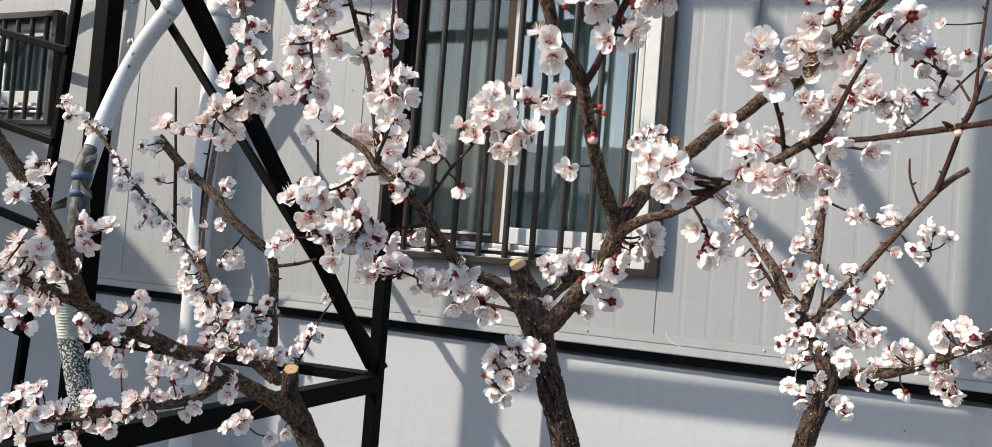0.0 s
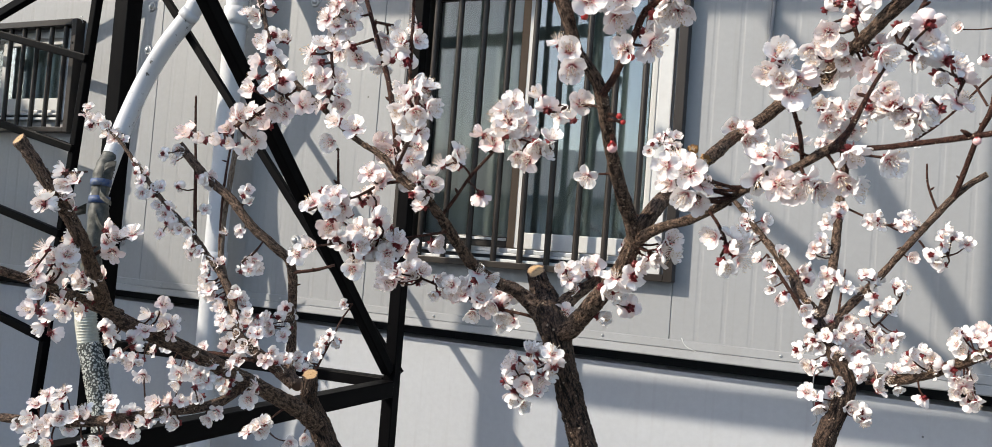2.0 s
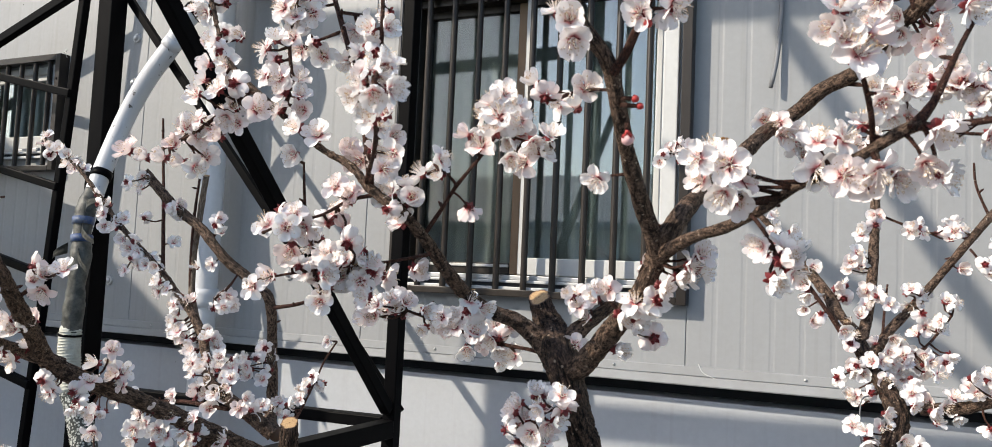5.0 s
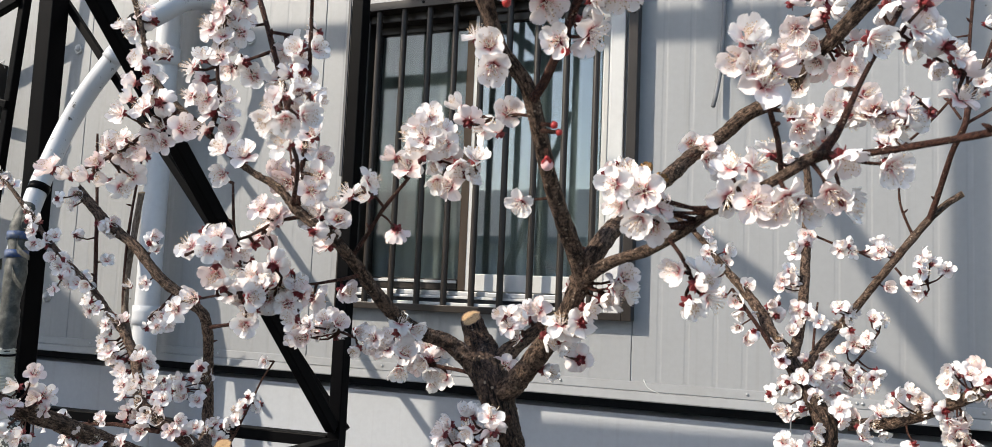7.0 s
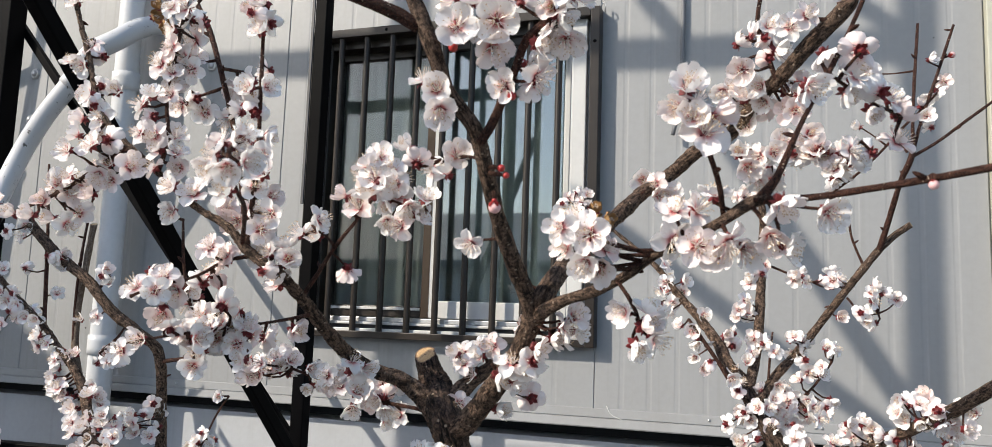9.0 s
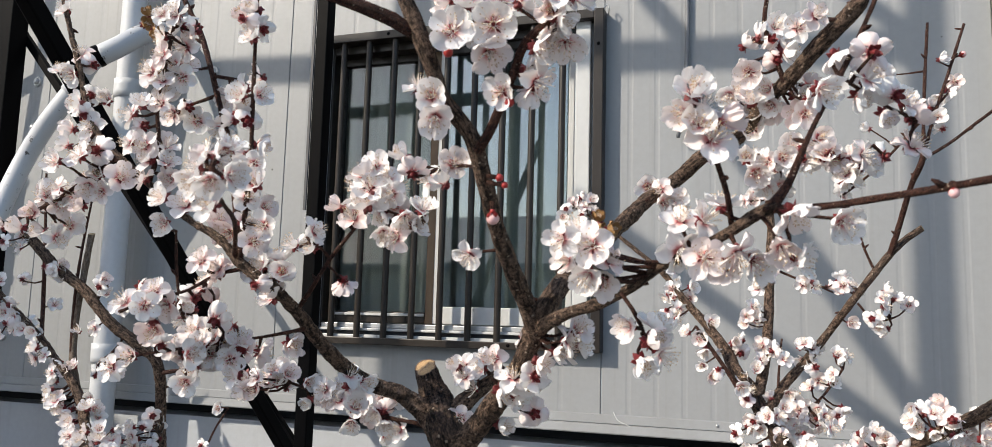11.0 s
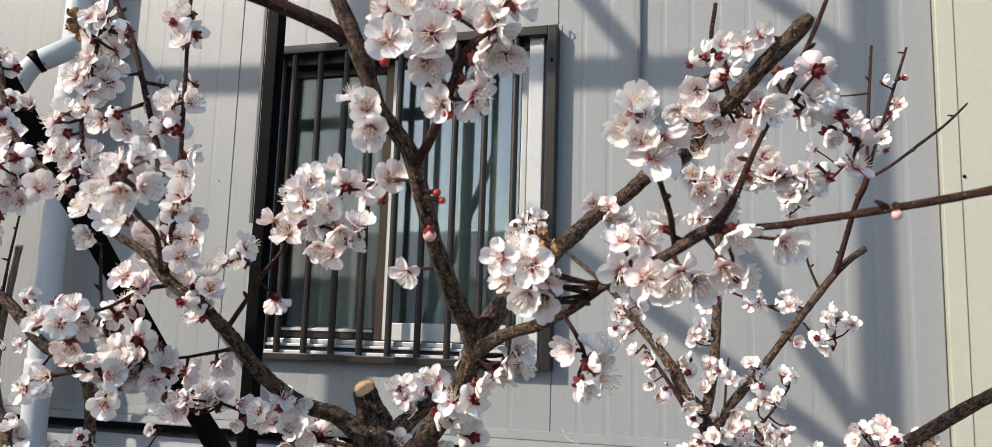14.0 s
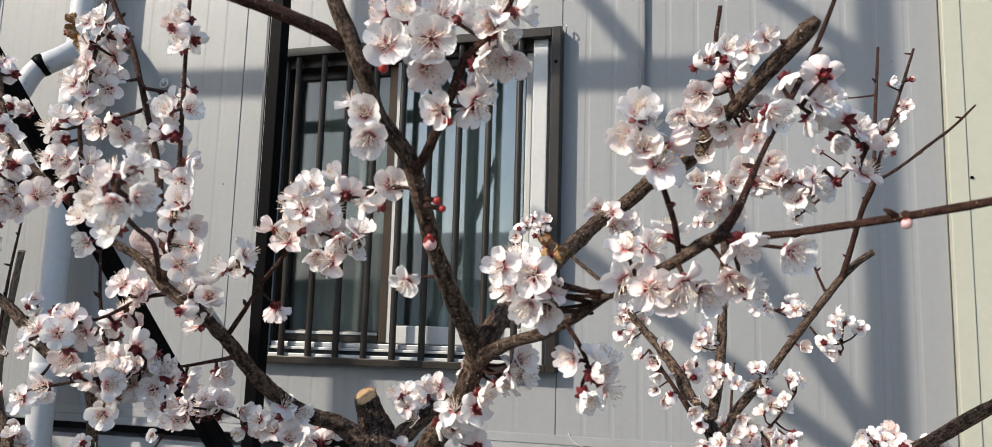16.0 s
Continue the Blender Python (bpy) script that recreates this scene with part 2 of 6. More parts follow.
def beam_bm(a, b, w, h, bevel=0.002, up=(0, 0, 1)):
    """A square tube from a to b, w across and h along up."""
    a, b = Vector(a), Vector(b)
    z = (b - a).normalized()
    x = z.cross(Vector(up))
    x = (x if x.length > 1e-4 else Vector((1, 0, 0))).normalized()
    y = z.cross(x)
    bm = box_bm((-w / 2, -h / 2, 0), (w / 2, h / 2, (b - a).length), bevel)
    m = Matrix((x, y, z)).transposed().to_4x4()
    bm.transform(Matrix.Translation(a) @ m)
    return bm


def smooth_path(rows, step):
    """Points along a smooth curve through rows of (x, y, z, radius), however unevenly they lie."""
    p = [np.array(r, float) for r in rows]
    gaps = [max(1e-5, float(np.linalg.norm(b[:3] - a[:3]))) for a, b in zip(p, p[1:])]
    slopes = [(b - a) / g for a, b, g in zip(p, p[1:], gaps)]
    tang = [slopes[0]] + [(slopes[i] * gaps[i + 1] + slopes[i + 1] * gaps[i]) / (gaps[i] + gaps[i + 1]) for i in range(len(gaps) - 1)] + [slopes[-1]]
    out = []
    for i, g in enumerate(gaps):
        n = max(1, int(g / step))
        for k in range(n):
            u = k / n
            out.append((2 * u ** 3 - 3 * u * u + 1) * p[i] + (u ** 3 - 2 * u * u + u) * g * tang[i] + (3 * u * u - 2 * u ** 3) * p[i + 1] + (u ** 3 - u * u) * g * tang[i + 1])
    out.append(p[-1])
    return out


def tube_bm(rows, sides=10, step=0.01, lumps=0.0, flat_end=False, seed=0, slant=0.0, scaly=0.0):
    """A tapered tube with slightly uneven girth along rows of (x, y, z, radius)."""
    pts = smooth_path(rows, step)
    bm = bmesh.new()
    rings, n0 = [], None
    for i, q in enumerate(pts):
        a, b = pts[max(0, i - 1)][:3], pts[min(len(pts) - 1, i + 1)][:3]
        t = Vector(b - a).normalized()
        n0 = (n0 if n0 is not None else Vector((0.3, 0.9, 0.2)))
        n0 = (n0 - t * n0.dot(t)).normalized()
        m0 = t.cross(n0)
        ring = []
        for k in range(sides):
            g = 2 * math.pi * k / sides
            d = n0 * math.cos(g) + m0 * math.sin(g)
            c = Vector(q[:3])
            r = max(q[3], 0.0004)
            if lumps:
                s = c + d * r
                r *= 1 + lumps * (noise.noise(s * 55) + 0.6 * noise.noise(s * 150 + Vector((seed, 0, 0))))
                if scaly:
                    r -= scaly * (abs(noise.noise(s * 210)) + 0.7 * abs(noise.noise(s * 430)) + 0.4 * noise.noise(s * 900) - 0.35)
            ring.append(bm.verts.new(c + d * r))
        rings.append(ring)
    if slant:   # a saw cut that leans towards the open side
        end, r = Vector(pts[-1][:3]), pts[-1][3]
        for ring, q in zip(rings, pts):
            c = Vector(q[:3])
            w = max(0.0, 1 - (c - end).length / (3.2 * r))
            for v in ring:
                v.co -= t * (slant * w * (v.co - c).dot(Vector((0.35, -0.92, 0.0))))
    uv = bm.loops.layers.uv.new("uv")
    turn = 2 * math.pi / sides * sum(q[3] for q in pts) / len(pts)
    run = [seed * 0.37]
    for p, q in zip(pts, pts[1:]):
        run.append(run[-1] + float(np.linalg.norm(q[:3] - p[:3])))
    for i, (a, b) in enumerate(zip(rings, rings[1:])):
        for k in range(sides):
            f = bm.faces.new((a[k], a[(k + 1) % sides], b[(k + 1) % sides], b[k]))
            for lp, at in zip(f.loops, ((k, i), (k + 1, i), (k + 1, i + 1), (k, i + 1))):
                lp[uv].uv = (at[0] * turn, run[at[1]])
    bm.faces.new(rings[0][::-1])
    if not flat_end:
        bm.faces.new(rings[-1])
        return bm
    pith = bm.verts.new(sum((v.co for v in rings[-1]), Vector()) / sides)
    for k in range(sides):   # the sawn face, with its rings laid round the pith
        f = bm.faces.new((rings[-1][k], rings[-1][(k + 1) % sides], pith))
        f.material_index = 1
        for lp, at in zip(f.loops, (k, k + 1, None)):
            lp[uv].uv = (0, 0) if at is None else (math.cos(2 * math.pi * at / sides), math.sin(2 * math.pi * at / sides))
    return bm


def join_bm(bms):
    out = bmesh.new()
    for b in bms:
        me = bpy.data.meshes.new("scrap")
        b.to_mesh(me)
        b.free()
        out.from_mesh(me)
        bpy.data.meshes.remove(me)
    return out


# ---- the ground and the walls ----
def ground():
    bm = bmesh.new()
    bmesh.ops.create_grid(bm, x_segments=60, y_segments=60, size=300)
    for v in bm.verts:
        if abs(v.co.x) < 200 and abs(v.co.y) < 200:
            v.co.z = 0.02 * noise.noise(v.co * 0.7)
    tagged(part("ground", bm, SOIL, None), "dry grey-brown soil under the trees", "ground", kind="structure")


def ribbed_panel(x0, x1, z0, z1, y, ribs, depth=0.0006, groove=0.008, folds=(True, True)):
    """A sheet-metal panel with shallow pressed grooves, folded back at both joints."""
    xs = [(x0, y + 0.05), (x0, y + 0.002), (x0 + 0.002, y)] if folds[0] else [(x0, y + 0.05), (x0, y)]
    n = max(1, round((x1 - x0) / ribs))
    for k in range(1, n):
        c = x0 + (x1 - x0) * k / n
        xs += [(c - groove, y), (c - groove * 0.45, y + depth), (c + groove * 0.45, y + depth), (c + groove, y)]
    xs += [(x1 - 0.002, y), (x1, y + 0.002), (x1, y + 0.05)] if folds[1] else [(x1, y), (x1, y + 0.05)]
    bm = bmesh.new()
    low = [bm.verts.new((a, b, z0)) for a, b in xs]
    top = [bm.verts.new((a, b, z1)) for a, b in xs]
    for k in range(len(xs) - 1):
        bm.faces.new((low[k], low[k + 1], top[k + 1], top[k]))
    bm.faces.new(low + [])
    return bm


LIP = 1.372      # bottom of the metal panels
WIN = (-0.415, 0.405, 1.603, 2.492)   # hole of the window: x0, x1, z0, z1
LWIN = (-2.86, -2.03, 2.03, 2.40)
TOP = 3.3


def wall():
    w = thing("wall_north", label="light grey ribbed metal panel wall with shadows", category="wall", kind="structure")
    core = []
    # insulated core behind the sheets, with the two window holes left open
    def core_strip(x0, x1, holes):
        z = LIP + 0.02
        for a, b in holes + [(TOP, TOP)]:
            if a > z:
                core.append(box_bm((x0, 0.006, z), (x1, 0.10, a)))
            z = b
    core_strip(-6.0, LWIN[0], [])
    core_strip(LWIN[0], LWIN[1], [(LWIN[2], LWIN[3])])
    core_strip(LWIN[1], WIN[0], [])
    core_strip(WIN[0], WIN[1], [(WIN[2], WIN[3])])
    core_strip(WIN[1], 1.372, [])
    part("core", join_bm(core), WALL, w)
    cuts = (WIN[0], WIN[1], LWIN[0], LWIN[1])
    edges = [-6.0, -5.0, -4.0, -2.9, LWIN[0], LWIN[1], -1.57, -0.57, WIN[0], WIN[1], 0.440, 1.37]
    for x0, x1 in zip(edges, edges[1:]):
        spans = [(LIP + 0.03, TOP)]
        for win in (LWIN, WIN):
            if x0 >= win[0] - 1e-6 and x1 <= win[1] + 1e-6:
                spans = [(LIP + 0.03, win[2]), (win[3], TOP)]
        for z0, z1 in spans:
            part("panel", ribbed_panel(x0 if x0 in cuts else x0 + 0.0004, x1 if x1 in cuts else x1 - 0.0004, z0, z1, 0.0, 0.072, folds=(x0 not in cuts, x1 not in cuts)), WALL, w)
    return w


def lower_wall():
    w = thing("wall_lower", label="smooth pale blue-grey painted base wall", category="wall", kind="structure")
    part("wall_face", box_bm((-6, 0.055, -0.1), (1.372, 0.25, LIP - 0.036)), LOWER, w)
    # backing coloured dark for the shade under the flashing
    part("gap_backing", box_bm((-6, 0.16, LIP - 0.036), (1.372, 0.25, LIP + 0.02)), CAVITY_SHADE, w)
    t = thing("trim", label="grey folded metal base flashing with screws", category="trim", kind="structure")
    for x0, x1 in ((-6.0, -1.17), (-1.168, 1.374)):
        bm = bmesh.new()
        prof = [(0.0, LIP + 0.057), (-0.004, LIP + 0.0555), (-0.0045, LIP + 0.034), (-0.002, LIP + 0.033), (-0.002, LIP + 0.031),
                (-0.006, LIP + 0.030), (-0.008, LIP + 0.010), (-0.006, LIP + 0.007), (0.16, LIP + 0.007)]
        a = [bm.verts.new((x0, y, z)) for y, z in prof]
        b = [bm.verts.new((x1, y, z)) for y, z in prof]
        for k in range(len(prof) - 1):
            bm.faces.new((a[k + 1], b[k + 1], b[k], a[k]))
        bm.faces.new(a)
        bm.faces.new(b[::-1])
        part("flashing", bm, TRIM, t)
    for x in (-1.45, -0.9, -0.3, 0.25, 0.735, 0.985, 0.998, 1.25):
        screw = bmesh.new()
        bmesh.ops.create_uvsphere(screw, u_segments=10, v_segments=6, radius=0.004, matrix=Matrix.Translation((x, -0.0045, LIP + 0.046)))
        part("screw", screw, GALV, t)


def cream_wall():
    w = thing("wall_east", label="cream ribbed metal panel wall of the next unit", category="wall", kind="structure")
    part("core", box_bm((1.385, -0.012, -0.1), (6, 0.2, TOP)), CREAM, w)
    part("corner_strip", box_bm((1.372, -0.0255, -0.1), (1.412, 0.01, TOP), 0.002), CREAM, w)
    for x0, x1 in ((1.4125, 2.4), (2.4, 3.4), (3.4, 4.4), (4.4, 6.0)):
        part("panel", ribbed_panel(x0, x1 - 0.001, -0.05, TOP, -0.022, 0.25, folds=(x0 > 2, True)), CREAM, w)
    for z in (2.07, 1.55, 2.6):
        screw = bmesh.new()
        bmesh.ops.create_uvsphere(screw, u_segments=8, v_segments=6, radius=0.004, matrix=Matrix.Translation((1.409 + 0.01, -0.023, z)))
        part("screw", screw, BLACK, w)


def house_back():
    """Plain walls and a roof that close the building behind its front."""
    w = thing("wall_back", label="plain grey walls closing the building", category="wall", kind="structure")
    part("wall_face", box_bm((-6, 4.0, -0.1), (6, 4.1, TOP)), ROOM, w)
    part("side", box_bm((-6.1, 0.1, -0.1), (-6.0, 4.1, TOP)), ROOM, w)
    part("side", box_bm((6.0, 0.1, -0.1), (6.1, 4.1, TOP)), ROOM, w)
    tagged(part("ceiling", box_bm((-6.1, -0.05, TOP), (6.1, 4.1, TOP + 0.1)), ROOM, None), "plain roof slab over the building", "roof", kind="structure")
    tagged(part("floor", box_bm((-6.0, 0.25, 0.9), (6.0, 4.0, 1.0)), ROOM, None), "plain indoor floor behind the windows", "floor", kind="structure")


def house_opposite():
    """A plain wall and roof across the yard, which the panes mirror."""
    w = thing("wall_south", label="plain white house wall across the yard", category="wall", kind="structure")
    part("wall_face", box_bm((-14.0, -9.4, -0.1), (14.0, -9.1, 2.5)), HOUSE, w)
    bm = bmesh.new()
    prof = [(-8.85, 2.42), (-8.85, 2.52), (-11.4, 3.55), (-14.0, 2.52), (-14.0, 2.42)]
    a = [bm.verts.new((-14.3, y, z)) for y, z in prof]
    b = [bm.verts.new((14.3, y, z)) for y, z in prof]
    bm.faces.new(a)
    bm.faces.new(b[::-1])
    for k in range(5):
        bm.faces.new((a[k], b[k], b[(k + 1) % 5], a[(k + 1) % 5]))
    tagged(part("roof", bm, TRIM, None), "plain grey pitched roof across the yard", "roof", kind="structure")


ground()
house_opposite()
wall()
lower_wall()
cream_wall()
house_back()


# ---- windows with their grilles ----
def barred_window(name, hole, grille, bars, label, head):
    """A white sliding window in the hole, behind a bronze aluminium grille that stands proud of the wall."""
    x0, x1, z0, z1 = hole
    g0, g1, h0, h1 = grille
    w = thing(name, label=label, category="window", kind="structure")
    f = 0.042
    # white outer frame in the hole; a bronze head colours shade into top and left
    part("frame_left", box_bm((x0, 0.0, z0), (x0 + 0.008, 0.09, z1), 0.002), head, w)
    part("frame_right", box_bm((x1 - f, -0.018, z0), (x1, 0.09, z1), 0.003), PVC, w)
    part("frame_top", box_bm((x0 + 0.008, 0.0, z1 - 0.028), (x1 - f, 0.09, z1), 0.003), head, w)
    part("frame_bottom", box_bm((x0 + 0.008, -0.018, z0), (x1 - f, 0.09, z0 + 0.010), 0.002), PVC, w)
    # dark fill in place of the shaded groove between the sill rails
    part("track", box_bm((x0 + 0.008, 0.002, z0 + 0.0102), (x1 - f, 0.09, z0 + 0.021)), CAVITY_SHADE, w)
    part("sill_rail", box_bm((x0 + 0.008, -0.012, z0 + 0.0212), (x1 - f, 0.09, z0 + 0.029), 0.002), PVC, w)
    part("sill_rail", box_bm((x0 + 0.008, -0.004, z0 + 0.0292), (x1 - f, 0.004, z0 + 0.043), 0.002), GALV, w)
    mid = (x0 + x1) / 2 - 0.045
    def sash(a, b, y, mat, stile, head):
        s = 0.026 if mat is PVC else 0.014
        foot = 0.095 if mat is PVC else 0.078
        sh = part("sash", box_bm((a, y, z0 + 0.045), (a + s, y + 0.026, z1 - 0.024), 0.003), mat if mat is PVC else head, w)
        part("stile", box_bm((b - stile, y, z0 + 0.045), (b, y + 0.026, z1 - 0.024), 0.003), mat, sh)
        part("rail", box_bm((a + s, y, z0 + 0.045), (b - stile, y + 0.026, z0 + foot), 0.003), mat if mat is PVC else head, sh)
        if mat is not PVC:
            part("glazing_bead", box_bm((a + s, y - 0.006, z0 + foot - 0.012), (b - stile, y - 0.0005, z0 + foot - 0.004), 0.001), PVC, sh, "pale glazing bead")
        part("rail", box_bm((a + s, y, z1 - 0.052), (b - stile, y + 0.026, z1 - 0.024), 0.003), head, sh)
        pane = part("pane", box_bm((a + s - 0.002, y + 0.010, z0 + foot - 0.002), (b - stile + 0.002, y + 0.015, z1 - 0.050)), GLASS_COATED if y < 0.03 else GLASS, sh)
        pane.visible_shadow = False
    sash(mid - 0.004, x1 - f - 0.002, 0.012, PVC, 0.024, head)
    sash(x0 + 0.009, mid + 0.004, 0.042, WOODY if head is BROWN else PVC, 0.046, head)
    part("draught_strip", box_bm((mid + 0.005, 0.036, z0 + 0.05), (mid + 0.011, 0.041, z1 - 0.06), 0.001), PVC, w, "thin white draught strip")
    # curtains and a shade behind the panes
    for a, b, y, waves in ((x0 - 0.08, x1 + 0.03, 0.105, 17),):
        bm = bmesh.new()
        n = 90
        low, top = [], []
        for k in range(n + 1):
            u = k / n
            x = a + (b - a) * u
            yy = y + 0.007 * math.sin(u * waves * 2 * math.pi + 0.8 * math.sin(u * 9)) + 0.002 * math.sin(u * 61)
            low.append(bm.verts.new((x, yy, z0 - 0.1)))
            top.append(bm.verts.new((x, yy, z1 + 0.05)))
        for k in range(n):
            bm.faces.new((low[k], low[k + 1], top[k + 1], top[k]))
        bmesh.ops.solidify(bm, geom=bm.faces[:], thickness=0.002)
        tagged(part("curtain", bm, CURTAIN, None, smooth=True), "grey-green pleated curtain hanging behind the window glass", "curtain", group="window curtains")
    # the grille
    gr = tagged(new("window_grille"), "dark bronze aluminium bar grille screwed over the window", "grille", group="window grilles")
    d = 0.042
    part("frame_left", box_bm((g0, -d, h0), (g0 + 0.026, 0.0, h1), 0.002), BROWN, gr)
    part("frame_right", box_bm((g1 - 0.026, -d, h0), (g1, 0.0, h1), 0.002), BROWN, gr)
    part("frame_top", box_bm((g0 + 0.026, -d, h1 - 0.026), (g1 - 0.026, 0.0, h1), 0.002), BROWN, gr)
    part("frame_bottom", box_bm((g0 + 0.026, -d, h0), (g1 - 0.026, 0.0, h0 + 0.020), 0.002), BROWN, gr)
    for x in bars:
        bm = bmesh.new()
        bmesh.ops.create_cone(bm, cap_ends=True, segments=14, radius1=0.0095, radius2=0.0095, depth=h1 - h0 - 0.046,
                              matrix=Matrix.Translation((x, -d * 0.6, (h0 + h1) / 2 - 0.003)))
        part("bar", bm, BROWN, gr, smooth=False)
    for x, z in ((g0 + 0.013, h1 - 0.12), (g1 - 0.013, h1 - 0.10), ((g0 + g1) / 2 - 0.2, h1 - 0.012), ((g0 + g1) / 2 + 0.2, h0 + 0.012)):
        bm = bmesh.new()
        bmesh.ops.create_uvsphere(bm, u_segments=10, v_segments=6, radius=0.005, matrix=Matrix.Translation((x, -d - 0.0005, z)) @ Matrix.Diagonal((1, 0.4, 1, 1)))
        part("screw", bm, BLACK, gr)
    # loose end of sealant cord at the upper corner
    cord = [(g1 - 0.004, -d + 0.01, h1, 0.002), (g1 + 0.006, -d + 0.02, h1 + 0.014, 0.002), (g1 + 0.012, -0.03, h1 + 0.004, 0.0018), (g1 + 0.009, -0.02, h1 - 0.015, 0.0016)]
    part("cord", tube_bm(cord, 6, 0.004), GALV, gr, smooth=True)


barred_window("window_1", WIN, (-0.455, 0.445, 1.585, 2.515),
              [-0.016 + 0.0862 * k for k in range(-4, 5)] , "white sliding window with a tan meeting stile", BROWN)
barred_window("window_2", LWIN, (-2.90, -1.99, 1.978, 2.436),
              [-2.065 - 0.083 * k for k in range(0, 10)], "small white sliding window near the frame", PVC)


# ---- the black steel frame ----
def steel_frame():
    fr = thing("steel_frame", label="black painted square-tube steel frame with braces", category="frame")
    def tube(name, a, b, w, h, up=(0, 0, 1)):
        return part(name, beam_bm(a, b, w, h, 0.003, up), BLACK, fr)
    y, x, out = -0.33, -0.240, -1.60
    tube("post", (x, y, 0), (x, y, 4.0), 0.035, 0.036, (0, 1, 0))
    # flange coloured paler than the post, for the sun grazing its edge
    part("flange", box_bm((x - 0.026, y - 0.021, 1.93), (x - 0.0178, y - 0.016, 4.0), 0.001), SUNLIT_EDGE, fr, "grey flange, paled like a sunlit edge")
    tube("post", (-1.412, y + 0.03, 0), (-1.405, y + 0.03, 4.0), 0.062, 0.062, (0, 1, 0))
    tube("brace", (x, y - 0.022, 1.287), (x, out, 2.545), 0.027, 0.030)
    tube("thin_brace", (x - 0.016, -0.262, 1.268), (-1.458, -0.262, 2.600), 0.020, 0.024)
    tube("rail", (x - 0.019, y, 1.252), (-1.36, y, 1.236), 0.04, 0.03)
    tube("long_rail", (x, y - 0.020, 1.240), (x, out + 0.03, 1.252), 0.042, 0.044)
    # unseen members, added where they throw the shadow bands across the wall
    tube("shadow_post", (-0.37, out, 0), (-0.37, out, 4.4), 0.048, 0.048, (0, 1, 0))
    tube("shadow_post", (-1.745, out, 0), (-1.745, out, 4.4), 0.07, 0.07, (0, 1, 0))
    tube("shadow_beam", (-2.5, out, 3.92), (-0.39, out, 3.824), 0.05, 0.055)
    for a, b in (((-1.20, 4.23), (-0.895, 3.823)), ((-0.90, 4.29), (-0.39, 3.845)), ((-0.93, 3.78), (-0.39, 2.91)),
                 ((-1.20, 3.445), (-0.39, 2.84))):
        tube("shadow_brace", (a[0], out, a[1]), (b[0], out, b[1]), 0.04, 0.045)
    tube("shadow_rail", (-1.70, out, 2.766), (-0.30, out, 2.796), 0.05, 0.058)


def stair_rail():
    r = thing("ladder_rail", label="thin black steel ladder rail with sloping strut", category="railing")
    x, y = -1.79, -0.13
    part("post", beam_bm((-1.98, y, 0), (-1.73, y, 3.0), 0.030, 0.030, 0.004, (0, 1, 0)), BLACK, r)
    for z in (2.240, 1.898, 1.575, 1.18):
        dx = (z - 2.24) * 0.085
        part("rung", beam_bm((x + 0.01 + dx, y - 0.012, z), (x + dx - 0.9, y - 0.012, z + 0.20), 0.028, 0.030, 0.004), BLACK, r)
    part("strut", beam_bm((x + 0.02, -0.15, 2.625), (-2.65, -0.15, 2.30), 0.030, 0.034, 0.004), BLACK, r)


def shade_panel():
    """An unseen sloped panel, added to shade the lower corner of the wall."""
    bm = bmesh.new()
    prof = [(-5.8, 5.07), (-3.35, 3.35), (-3.35, 0.0), (-5.8, 0.0)]
    a = [bm.verts.new((x, -2.40, z)) for x, z in prof]
    b = [bm.verts.new((x, -2.43, z)) for x, z in prof]
    bm.faces.new(a)
    bm.faces.new(b[::-1])
    for k in range(4):
        bm.faces.new((a[k], b[k], b[(k + 1) % 4], a[(k + 1) % 4]))
    tagged(part("shade_caster", bm, TRIM, None), "plain grey unseen panel added to shade the wall corner", "stair")


steel_frame()
stair_rail()
shade_panel()


# ---- pipes ----
def pipe(name, rows, mat, label, parent=None, sides=20):
    crumpled = mat in (TAPE, FLAKING)
    ob = part(name, tube_bm(rows, 30 if crumpled else sides, 0.007 if crumpled else 0.02, 0.10 if crumpled else 0.0), mat, parent, smooth=True)
    if parent is None:
        tagged(ob, label, "pipe")
    return ob


def downpipe():
    p = thing("downpipe", label="white plastic downpipe strapped to the wall", category="pipe")
    pipe("tube", [(-1.118, -0.10, 0.0, 0.038), (-1.118, -0.10, 1.6, 0.038), (-1.118, -0.10, 3.2, 0.038)], PIPE_WHITE, "", p)
    pipe("collar", [(-1.118, -0.10, 1.50, 0.043), (-1.118, -0.10, 1.56, 0.043)], PIPE_WHITE, "", p)
    pipe("collar", [(-1.118, -0.10, 2.35, 0.043), (-1.118, -0.10, 2.41, 0.043)], PIPE_WHITE, "", p)


